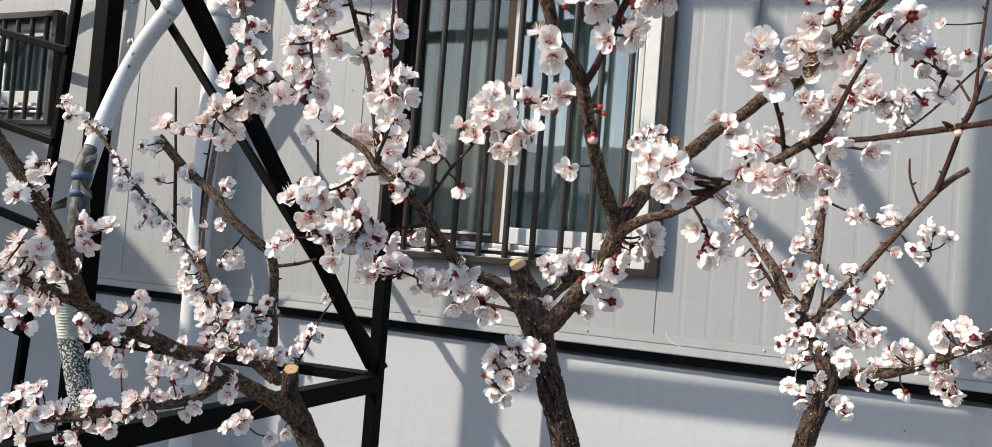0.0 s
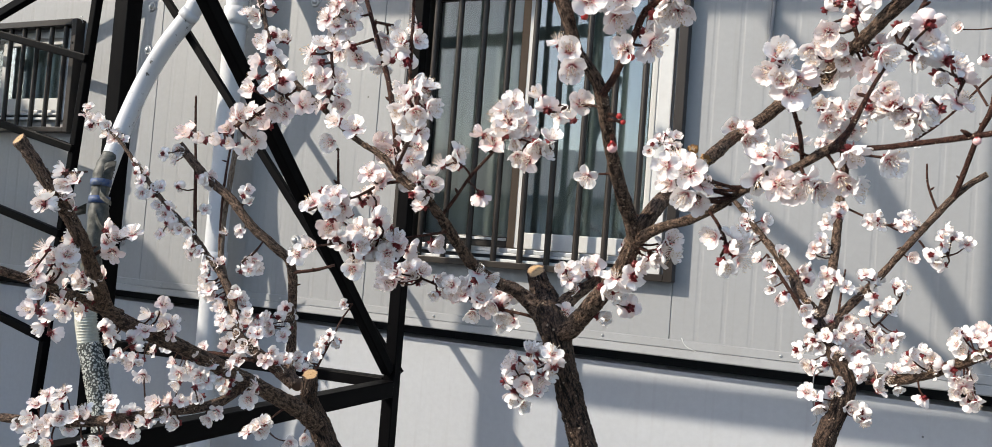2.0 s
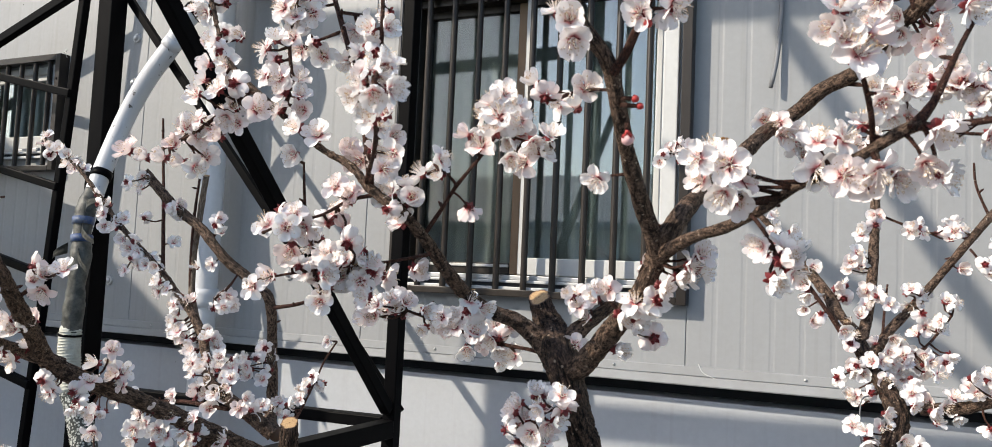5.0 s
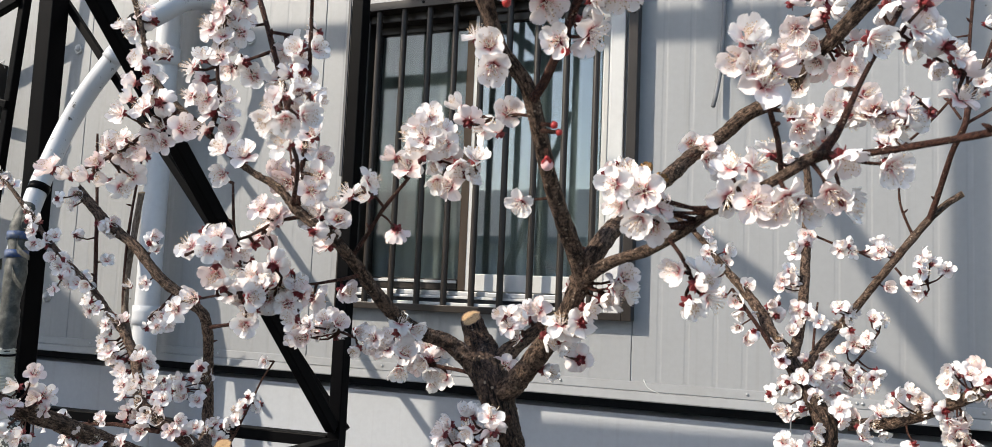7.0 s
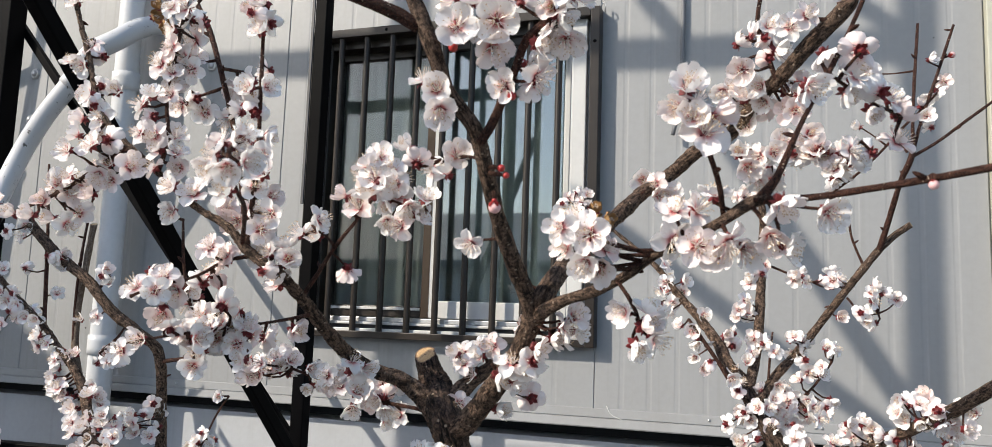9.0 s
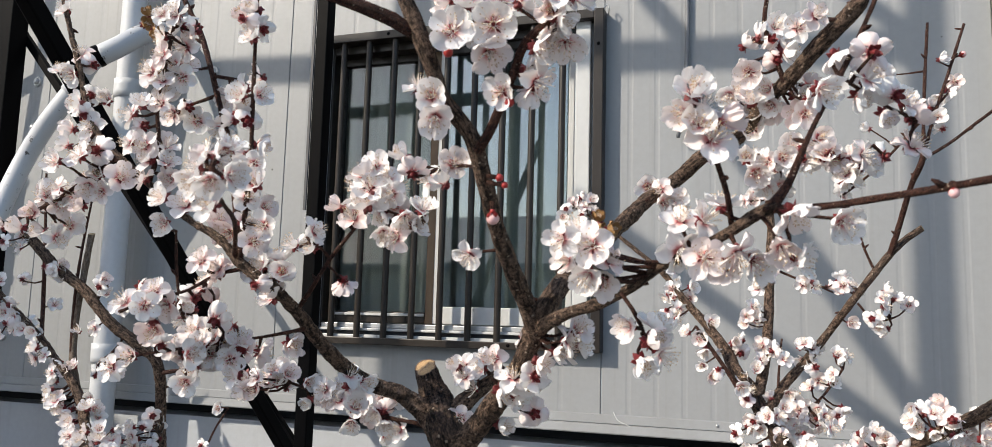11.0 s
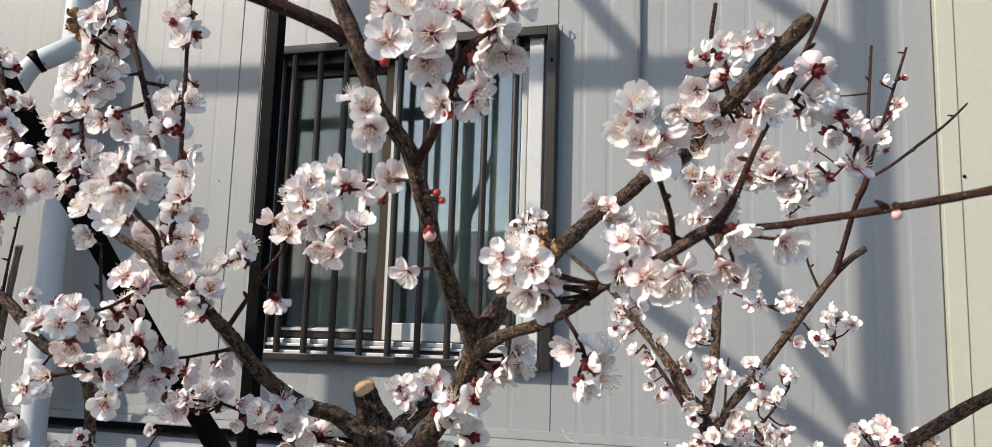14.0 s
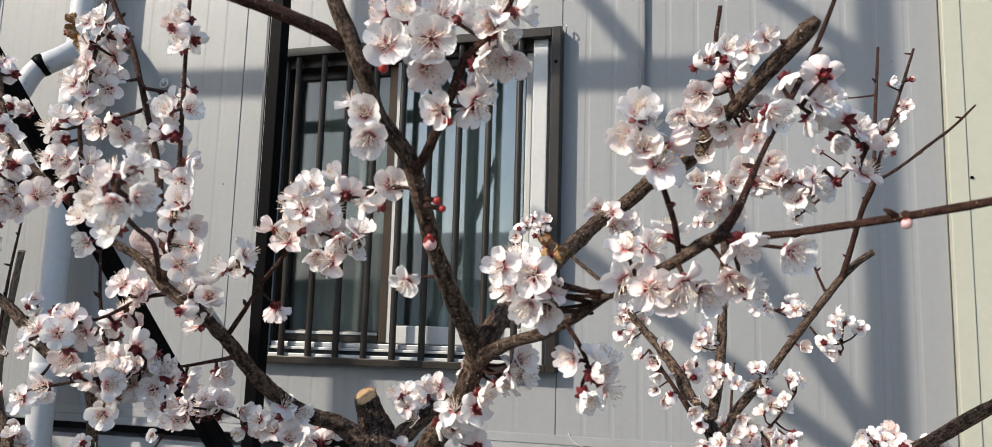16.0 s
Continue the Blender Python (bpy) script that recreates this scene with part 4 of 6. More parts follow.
branch(main_tree, "back_limb", [(0.742, -1.605, 1.646, 0.0078), (0.755, -1.615, 1.667, 0.0070), (0.763, -1.600, 1.684, 0.0064), (0.770, -1.560, 1.704, 0.0061), (0.787, -1.510, 1.736, 0.0061), (0.800, -1.480, 1.757, 0.0060), (0.820, -1.458, 1.777, 0.0059), (0.842, -1.465, 1.794, 0.0061), (0.874, -1.480, 1.808, 0.0058), (0.893, -1.495, 1.829, 0.0055), (0.911, -1.517, 1.840, 0.0057), (0.934, -1.535, 1.861, 0.0061), (0.952, -1.545, 1.876, 0.0060), (0.959, -1.550, 1.882, 0.0056), (0.963, -1.552, 1.886, 0.0034)])
branch(main_tree, "low_limb", [(0.745, -1.606, 1.649, 0.0052), (0.773, -1.637, 1.660, 0.0041), (0.801, -1.650, 1.668, 0.0036), (0.820, -1.664, 1.676, 0.0034), (0.841, -1.685, 1.687, 0.0030), (0.861, -1.704, 1.694, 0.0029), (0.880, -1.705, 1.704, 0.0029), (0.895, -1.704, 1.714, 0.0034), (0.904, -1.704, 1.718, 0.0032)])
branch(main_tree, "brown_shoot", [(0.900, -1.704, 1.716, 0.0025), (0.912, -1.706, 1.716, 0.0020), (0.925, -1.710, 1.716, 0.0020), (0.951, -1.720, 1.718, 0.0020), (0.978, -1.736, 1.720, 0.0019), (1.001, -1.752, 1.722, 0.0020), (1.023, -1.770, 1.724, 0.0018)])
branch(main_tree, "rising_shoot", [(0.901, -1.704, 1.717, 0.0034), (0.909, -1.703, 1.728, 0.0024), (0.915, -1.702, 1.742, 0.0017), (0.919, -1.700, 1.752, 0.0015), (0.935, -1.680, 1.788, 0.0016), (0.944, -1.670, 1.808, 0.0015), (0.956, -1.660, 1.837, 0.0014), (0.963, -1.655, 1.856, 0.0012)])
branch(main_tree, "cross_twig", [(0.881, -1.700, 1.708, 0.0016), (0.880, -1.718, 1.722, 0.0015), (0.876, -1.736, 1.737, 0.0013), (0.872, -1.744, 1.752, 0.0010), (0.868, -1.745, 1.763, 0.0008)])
branch(main_tree, "hang_twig", [(0.815, -1.665, 1.673, 0.0014), (0.822, -1.668, 1.664, 0.0013), (0.828, -1.671, 1.654, 0.0012), (0.831, -1.674, 1.648, 0.0009)])
branch(left_tree, "trunk", [(0.268, -1.300, 1.299, 0.0162), (0.241, -1.300, 1.334, 0.0157), (0.229, -1.320, 1.376, 0.0154), (0.229, -1.340, 1.405, 0.0127), (0.235, -1.350, 1.428, 0.0108), (0.236, -1.352, 1.443, 0.0101)], 0.4)
branch(left_tree, "thick_limb", [(0.232, -1.325, 1.370, 0.0122), (0.231, -1.360, 1.393, 0.0114), (0.235, -1.400, 1.411, 0.0105), (0.219, -1.470, 1.448, 0.0096), (0.204, -1.510, 1.469, 0.0089), (0.195, -1.553, 1.490, 0.0085), (0.173, -1.590, 1.508, 0.0086), (0.150, -1.614, 1.525, 0.0086), (0.176, -1.660, 1.562, 0.0077), (0.207, -1.700, 1.590, 0.0069), (0.224, -1.730, 1.618, 0.0065), (0.219, -1.742, 1.638, 0.0062), (0.213, -1.760, 1.665, 0.0060), (0.193, -1.778, 1.702, 0.0059)], 0.6)
branch(left_tree, "side_limb", [(0.155, -1.610, 1.526, 0.0074), (0.152, -1.650, 1.541, 0.0061), (0.176, -1.700, 1.555, 0.0053), (0.193, -1.734, 1.563, 0.0048), (0.187, -1.750, 1.569, 0.0046), (0.176, -1.780, 1.579, 0.0040)])
branch(left_tree, "low_limb", [(0.214, -1.460, 1.438, 0.0064), (0.206, -1.480, 1.422, 0.0063), (0.200, -1.510, 1.415, 0.0059), (0.176, -1.545, 1.411, 0.0062), (0.125, -1.570, 1.398, 0.0063), (0.077, -1.590, 1.389, 0.0059), (0.026, -1.600, 1.384, 0.0054), (-0.027, -1.610, 1.383, 0.0050)])
branch(left_tree, "upright_limb", [(0.200, -1.330, 1.421, 0.0088), (0.139, -1.270, 1.421, 0.0086), (0.104, -1.225, 1.436, 0.0082), (0.091, -1.217, 1.514, 0.0075), (0.094, -1.223, 1.541, 0.0072), (0.097, -1.232, 1.571, 0.0071), (0.096, -1.242, 1.593, 0.0073), (0.083, -1.254, 1.608, 0.0073), (0.049, -1.275, 1.639, 0.0070), (-0.002, -1.280, 1.686, 0.0072), (-0.046, -1.285, 1.714, 0.0070), (-0.080, -1.290, 1.744, 0.0071), (-0.102, -1.295, 1.766, 0.0067)], 0.6)
branch(left_tree, "slender_limb", [(0.194, -1.330, 1.421, 0.0095), (0.157, -1.350, 1.452, 0.0086), (0.116, -1.358, 1.476, 0.0079), (0.076, -1.330, 1.507, 0.0064), (0.040, -1.308, 1.541, 0.0065), (0.021, -1.306, 1.563, 0.0057), (-0.004, -1.306, 1.585, 0.0043), (-0.034, -1.305, 1.613, 0.0039), (-0.072, -1.310, 1.645, 0.0035), (-0.106, -1.320, 1.677, 0.0035), (-0.167, -1.320, 1.731, 0.0031), (-0.214, -1.320, 1.771, 0.0027), (-0.292, -1.320, 1.809, 0.0022)])
branch(left_tree, "twig_a", [(-0.045, -1.300, 1.617, 0.0029), (-0.071, -1.280, 1.673, 0.0030), (-0.087, -1.270, 1.735, 0.0025), (-0.104, -1.260, 1.793, 0.0021), (-0.110, -1.260, 1.853, 0.0016)])
branch(left_tree, "cut_stem", [(0.027, -1.300, 1.549, 0.0047), (0.003, -1.290, 1.586, 0.0048), (-0.009, -1.280, 1.636, 0.0044), (-0.013, -1.270, 1.696, 0.0044), (-0.015, -1.260, 1.763, 0.0044)], 0.6)
branch(left_tree, "twig_b", [(-0.001, -1.290, 1.596, 0.0024), (-0.014, -1.280, 1.655, 0.0024), (-0.021, -1.270, 1.726, 0.0020), (-0.020, -1.260, 1.809, 0.0015)])
branch(left_tree, "twig_c", [(0.219, -1.340, 1.415, 0.0021), (0.193, -1.280, 1.438, 0.0018), (0.202, -1.260, 1.481, 0.0013), (0.209, -1.250, 1.510, 0.0013), (0.227, -1.250, 1.536, 0.0013)])
branch(left_tree, "twig_d", [(0.015, -1.275, 1.662, 0.0024), (0.027, -1.270, 1.688, 0.0019), (0.040, -1.270, 1.700, 0.0014)])
branch(left_tree, "twig_e", [(0.105, -1.235, 1.575, 0.0033), (0.135, -1.230, 1.580, 0.0028), (0.168, -1.220, 1.591, 0.0023)])
branch(left_tree, "twig_f", [(0.035, -1.280, 1.584, 0.0024), (0.054, -1.270, 1.605, 0.0019), (0.065, -1.270, 1.619, 0.0014)])
branch(left_tree, "twig_g", [(0.144, -1.360, 1.451, 0.0030), (0.074, -1.360, 1.453, 0.0027), (0.003, -1.360, 1.449, 0.0023), (-0.064, -1.370, 1.464, 0.0019)])
branch(left_tree, "twig_h", [(0.210, -1.755, 1.671, 0.0022), (0.231, -1.755, 1.673, 0.0015), (0.254, -1.750, 1.676, 0.0009)])
branch(left_tree, "twig_i", [(0.203, -1.700, 1.590, 0.0020), (0.232, -1.700, 1.606, 0.0016), (0.256, -1.700, 1.616, 0.0013)])
branch(left_tree, "twig_j", [(0.239, -1.410, 1.403, 0.0016), (0.233, -1.420, 1.395, 0.0012), (0.219, -1.420, 1.379, 0.0012)])
branch(right_tree, "trunk", [(0.884, -1.125, 1.397, 0.0128), (0.891, -1.130, 1.430, 0.0127), (0.902, -1.128, 1.460, 0.0121), (0.910, -1.120, 1.488, 0.0127), (0.899, -1.095, 1.518, 0.0106), (0.877, -1.070, 1.552, 0.0096), (0.865, -1.065, 1.575, 0.0090)])
branch(right_tree, "low_limb", [(0.932, -1.120, 1.503, 0.0069), (0.976, -1.125, 1.510, 0.0068), (1.025, -1.155, 1.535, 0.0069), (1.058, -1.190, 1.558, 0.0067), (1.082, -1.224, 1.578, 0.0068), (1.100, -1.240, 1.594, 0.0067), (1.140, -1.280, 1.627, 0.0060)])
branch(right_tree, "left_limb", [(0.871, -1.065, 1.572, 0.0102), (0.850, -1.060, 1.594, 0.0079), (0.828, -1.030, 1.629, 0.0073), (0.806, -1.015, 1.657, 0.0062), (0.771, -1.000, 1.695, 0.0050), (0.748, -0.990, 1.724, 0.0038), (0.698, -0.970, 1.767, 0.0030), (0.636, -0.950, 1.813, 0.0022), (0.594, -0.940, 1.839, 0.0018)])
branch(right_tree, "front_twig", [(0.872, -1.070, 1.559, 0.0039), (0.855, -1.075, 1.573, 0.0031), (0.832, -1.075, 1.606, 0.0027), (0.796, -1.070, 1.657, 0.0020)])
branch(right_tree, "centre_limb", [(0.871, -1.065, 1.574, 0.0071), (0.877, -1.030, 1.607, 0.0065), (0.881, -1.000, 1.648, 0.0066), (0.884, -0.955, 1.754, 0.0061), (0.886, -0.940, 1.799, 0.0053), (0.880, -0.930, 1.858, 0.0040), (0.874, -0.925, 1.907, 0.0032)])
branch(right_tree, "right_limb", [(0.881, -1.075, 1.554, 0.0072), (0.904, -1.035, 1.590, 0.0060), (0.934, -1.020, 1.625, 0.0053), (0.955, -1.020, 1.654, 0.0049), (0.993, -1.030, 1.707, 0.0049), (1.016, -1.020, 1.737, 0.0049), (1.034, -1.012, 1.759, 0.0046), (1.052, -1.005, 1.776, 0.0046), (1.069, -1.000, 1.788, 0.0039)], 0.6)
branch(right_tree, "tall_twig", [(1.029, -1.015, 1.753, 0.0041), (1.040, -1.030, 1.792, 0.0037), (1.051, -1.060, 1.836, 0.0036), (1.061, -1.080, 1.863, 0.0036), (1.064, -1.070, 1.901, 0.0020), (1.068, -1.060, 1.951, 0.0021), (1.077, -1.040, 2.042, 0.0017)])
branch(right_tree, "tall_twig_b", [(1.061, -1.080, 1.862, 0.0024), (1.074, -1.060, 1.906, 0.0020), (1.094, -1.040, 1.963, 0.0021), (1.123, -1.010, 2.047, 0.0018)])
branch(right_tree, "tall_twig_c", [(1.061, -1.080, 1.861, 0.0020), (1.094, -1.060, 1.884, 0.0020), (1.126, -1.040, 1.911, 0.0021), (1.162, -1.020, 1.941, 0.0017), (1.192, -1.000, 1.972, 0.0013)])
branch(right_tree, "tall_twig_d", [(0.974, -1.000, 1.831, 0.0017), (1.004, -1.020, 1.852, 0.0017), (1.032, -1.040, 1.878, 0.0016), (1.053, -1.050, 1.902, 0.0016), (1.084, -1.040, 1.935, 0.0013), (1.102, -1.030, 1.957, 0.0013)])
branch(right_tree, "tall_twig_e", [(1.056, -1.080, 1.867, 0.0016), (1.047, -1.070, 1.887, 0.0016), (1.044, -1.060, 1.897, 0.0016)])
branch(right_tree, "thin_twig", [(1.012, -1.020, 1.729, 0.0021), (1.003, -1.020, 1.750, 0.0016), (0.996, -1.020, 1.772, 0.0016), (0.994, -1.020, 1.798, 0.0012)])
branch(right_tree, "mid_twig", [(0.911, -1.050, 1.546, 0.0020), (0.946, -1.030, 1.574, 0.0016), (0.961, -1.020, 1.594, 0.0016), (0.971, -1.020, 1.609, 0.0016)])
branch(right_tree, "mid_twig_b", [(0.894, -1.050, 1.584, 0.0020), (0.896, -1.040, 1.616, 0.0016), (0.899, -1.030, 1.644, 0.0012)])
branch(right_tree, "side_twig", [(0.897, -0.960, 1.735, 0.0017), (0.913, -0.960, 1.728, 0.0017), (0.949, -0.970, 1.714, 0.0013)])
branch(right_tree, "side_twig_b", [(0.989, -1.030, 1.691, 0.0016), (1.010, -1.030, 1.669, 0.0012), (1.025, -1.030, 1.672, 0.0012)])
branch(main_tree, "twig_i", [(0.419, -1.660, 1.773, 0.0018), (0.389, -1.660, 1.757, 0.0016), (0.364, -1.660, 1.743, 0.0016), (0.331, -1.660, 1.730, 0.0014), (0.298, -1.660, 1.720, 0.0011)])
branch(main_tree, "twig_j", [(0.541, -1.658, 1.687, 0.0016), (0.518, -1.657, 1.683, 0.0014), (0.504, -1.670, 1.671, 0.0011), (0.492, -1.701, 1.661, 0.0011), (0.481, -1.709, 1.654, 0.0009)])
branch(main_tree, "twig_k", [(0.439, -1.600, 1.655, 0.0013), (0.432, -1.600, 1.686, 0.0013), (0.428, -1.600, 1.722, 0.0011)])
branch(main_tree, "twig_l", [(0.451, -1.660, 1.752, 0.0020), (0.458, -1.660, 1.776, 0.0017), (0.454, -1.660, 1.807, 0.0015), (0.459, -1.660, 1.848, 0.0015), (0.465, -1.660, 1.884, 0.0013), (0.469, -1.660, 1.915, 0.0013)])
branch(main_tree, "twig_n", [(0.908, -1.520, 1.838, 0.0019), (0.901, -1.520, 1.860, 0.0019), (0.895, -1.520, 1.881, 0.0017), (0.898, -1.520, 1.914, 0.0017)])
branch(main_tree, "twig_o", [(0.948, -1.545, 1.872, 0.0024), (0.939, -1.545, 1.874, 0.0017), (0.931, -1.545, 1.876, 0.0012)])
branch(main_tree, "twig_p", [(0.937, -1.680, 1.792, 0.0013), (0.949, -1.660, 1.789, 0.0011), (0.964, -1.640, 1.784, 0.0010), (0.982, -1.620, 1.780, 0.0008)])
branch(main_tree, "twig_q", [(0.740, -1.710, 1.743, 0.0011), (0.724, -1.700, 1.747, 0.0009), (0.705, -1.690, 1.748, 0.0008)])
branch(main_tree, "twig_r", [(0.719, -1.744, 1.813, 0.0014), (0.732, -1.743, 1.807, 0.0013), (0.743, -1.744, 1.815, 0.0012), (0.751, -1.745, 1.823, 0.0008)])
branch(main_tree, "twig_s", [(0.664, -1.525, 1.535, 0.0026), (0.657, -1.540, 1.529, 0.0020), (0.638, -1.545, 1.520, 0.0014), (0.620, -1.545, 1.502, 0.0011)])
branch(main_tree, "twig_t", [(0.641, -1.657, 1.731, 0.0010), (0.662, -1.660, 1.724, 0.0008), (0.682, -1.660, 1.718, 0.0008)])
branch(main_tree, "row_twig", [(0.857, -1.465, 1.799, 0.0018), (0.890, -1.490, 1.789, 0.0015), (0.928, -1.510, 1.782, 0.0012), (0.960, -1.520, 1.778, 0.0009), (0.967, -1.520, 1.787, 0.0007)])
branch(main_tree, "near_shoot", [(0.534, -1.660, 1.696, 0.0018), (0.593, -1.740, 1.710, 0.0015), (0.638, -1.810, 1.711, 0.0011), (0.660, -1.845, 1.714, 0.0009), (0.663, -1.850, 1.719, 0.0006)])

blossoms(main_tree, "limb", [(0.328, -1.642, 1.911, "f"), (0.348, -1.639, 1.871, "f"), (0.344, -1.644, 1.850, "d"), (0.372, -1.643, 1.832, "f"), (0.374, -1.663, 1.819, "l"), (0.363, -1.657, 1.800, "f"), (0.387, -1.659, 1.799, "f"), (0.407, -1.665, 1.778, "f"), (0.436, -1.672, 1.755, "r"), (0.472, -1.669, 1.740, "f"), (0.489, -1.664, 1.735, "f"), (0.515, -1.656, 1.722, "f"), (0.575, -1.661, 1.685, "f"), (0.563, -1.649, 1.696, "u"), (0.563, -1.646, 1.686, "f"), (0.581, -1.568, 1.611, "u"), (0.579, -1.562, 1.600, "f"), (0.590, -1.559, 1.603, "r"), (0.357, -1.634, 1.861, "r"), (0.333, -1.645, 1.857, "u")])
blossoms(main_tree, "limb", [(0.355, -1.643, 1.825, "f"), (0.384, -1.643, 1.827, "f"), (0.364, -1.661, 1.786, "f"), (0.378, -1.657, 1.811, "r"), (0.381, -1.654, 1.785, "r"), (0.449, -1.665, 1.756, "f"), (0.523, -1.656, 1.713, "f"), (0.559, -1.663, 1.676, "f"), (0.544, -1.649, 1.687, "f"), (0.551, -1.655, 1.690, "l"), (0.560, -1.650, 1.669, "u"), (0.581, -1.558, 1.585, "u")])
blossoms(main_tree, "twig_i", [(0.378, -1.683, 1.768, "f"), (0.396, -1.677, 1.773, "f"), (0.401, -1.661, 1.761, "f"), (0.394, -1.662, 1.750, "d"), (0.372, -1.657, 1.747, "f"), (0.372, -1.673, 1.750, "f"), (0.362, -1.657, 1.737, "f"), (0.341, -1.666, 1.731, "f"), (0.310, -1.667, 1.721, "f"), (0.352, -1.647, 1.712, "r"), (0.411, -1.650, 1.759, "f"), (0.388, -1.664, 1.736, "l"), (0.403, -1.659, 1.747, "f"), (0.381, -1.652, 1.761, "f"), (0.354, -1.662, 1.746, "r"), (0.371, -1.649, 1.740, "d"), (0.341, -1.656, 1.745, "d"), (0.337, -1.673, 1.719, "l"), (0.289, -1.668, 1.728, "f"), (0.337, -1.653, 1.718, "l")])
blossoms(main_tree, "twig_i", [(0.353, -1.640, 1.724, "f")])
blossoms(main_tree, "twig_l", [(0.463, -1.657, 1.877, "f"), (0.461, -1.670, 1.850, "f"), (0.463, -1.648, 1.862, "f"), (0.461, -1.666, 1.832, "f"), (0.469, -1.654, 1.835, "f"), (0.453, -1.676, 1.811, "u"), (0.443, -1.663, 1.796, "b"), (0.454, -1.672, 1.779, "f"), (0.471, -1.664, 1.768, "f"), (0.467, -1.665, 1.884, "f"), (0.456, -1.654, 1.822, "f"), (0.455, -1.665, 1.865, "f"), (0.469, -1.646, 1.874, "l"), (0.448, -1.645, 1.859, "u"), (0.449, -1.668, 1.838, "f"), (0.462, -1.656, 1.846, "f"), (0.459, -1.665, 1.814, "f"), (0.431, -1.665, 1.807, "l"), (0.440, -1.675, 1.781, "f"), (0.454, -1.668, 1.770, "l")])
blossoms(main_tree, "twig_l", [(0.467, -1.656, 1.755, "d"), (0.463, -1.658, 1.782, "u"), (0.458, -1.670, 1.883, "f"), (0.451, -1.656, 1.833, "f")])
blossoms(main_tree, "grey_shoot", [(0.437, -1.607, 1.895, "r"), (0.499, -1.632, 1.806, "l"), (0.457, -1.635, 1.854, "r"), (0.491, -1.632, 1.797, "d")])
blossoms(main_tree, "twig_b", [(0.430, -1.619, 1.817, "f"), (0.448, -1.620, 1.822, "b"), (0.439, -1.611, 1.820, "l"), (0.452, -1.613, 1.812, "f")])
blossoms(main_tree, "twig_k", [(0.430, -1.620, 1.726, "d"), (0.438, -1.596, 1.662, "r"), (0.434, -1.595, 1.647, "f"), (0.426, -1.597, 1.658, "r"), (0.445, -1.591, 1.636, "f"), (0.435, -1.584, 1.658, "f")])
blossoms(main_tree, "red_shoot", [(0.538, -1.662, 1.881, "f"), (0.538, -1.668, 1.869, "l"), (0.540, -1.667, 1.858, "f"), (0.541, -1.657, 1.866, "r"), (0.548, -1.659, 1.815, "r"), (0.539, -1.662, 1.795, "b"), (0.543, -1.650, 1.778, "r"), (0.552, -1.667, 1.748, "f"), (0.550, -1.649, 1.733, "r"), (0.551, -1.661, 1.706, "f"), (0.527, -1.661, 1.877, "u"), (0.538, -1.653, 1.830, "l"), (0.534, -1.668, 1.813, "f"), (0.532, -1.661, 1.804, "r"), (0.526, -1.650, 1.774, "l"), (0.549, -1.666, 1.761, "d"), (0.543, -1.661, 1.739, "f"), (0.541, -1.659, 1.721, "r"), (0.553, -1.657, 1.718, "f")])
blossoms(main_tree, "twig_a", [(0.502, -1.624, 1.832, "l"), (0.485, -1.618, 1.827, "d")])
blossoms(main_tree, "twig_j", [(0.516, -1.675, 1.693, "f"), (0.521, -1.663, 1.688, "f"), (0.500, -1.652, 1.676, "f"), (0.478, -1.704, 1.662, "f"), (0.499, -1.699, 1.670, "f"), (0.501, -1.709, 1.658, "d"), (0.497, -1.686, 1.659, "f"), (0.516, -1.658, 1.685, "l"), (0.506, -1.646, 1.665, "u"), (0.501, -1.663, 1.667, "r"), (0.488, -1.696, 1.665, "f"), (0.484, -1.691, 1.671, "r"), (0.490, -1.689, 1.652, "u")])
blossoms(main_tree, "twig_f", [(0.520, -1.657, 1.652, "b"), (0.477, -1.654, 1.630, "f"), (0.498, -1.657, 1.627, "b"), (0.507, -1.641, 1.632, "f"), (0.459, -1.675, 1.623, "f"), (0.451, -1.684, 1.614, "f"), (0.529, -1.612, 1.626, "d"), (0.557, -1.616, 1.633, "r"), (0.522, -1.643, 1.621, "f"), (0.499, -1.655, 1.614, "d"), (0.503, -1.644, 1.625, "f"), (0.485, -1.671, 1.634, "f"), (0.528, -1.639, 1.635, "u"), (0.497, -1.652, 1.642, "d"), (0.528, -1.645, 1.610, "l"), (0.518, -1.641, 1.646, "l"), (0.509, -1.649, 1.638, "l"), (0.491, -1.646, 1.620, "r"), (0.510, -1.637, 1.625, "f"), (0.520, -1.638, 1.635, "d")])
blossoms(main_tree, "twig_f", [(0.502, -1.635, 1.620, "f"), (0.498, -1.661, 1.604, "f"), (0.486, -1.649, 1.623, "f"), (0.507, -1.666, 1.625, "r"), (0.479, -1.675, 1.641, "r"), (0.532, -1.634, 1.630, "l"), (0.507, -1.658, 1.633, "f"), (0.510, -1.628, 1.620, "f")])
blossoms(main_tree, "twig_d", [(0.590, -1.651, 1.704, "f"), (0.590, -1.642, 1.716, "r"), (0.573, -1.649, 1.706, "u")])
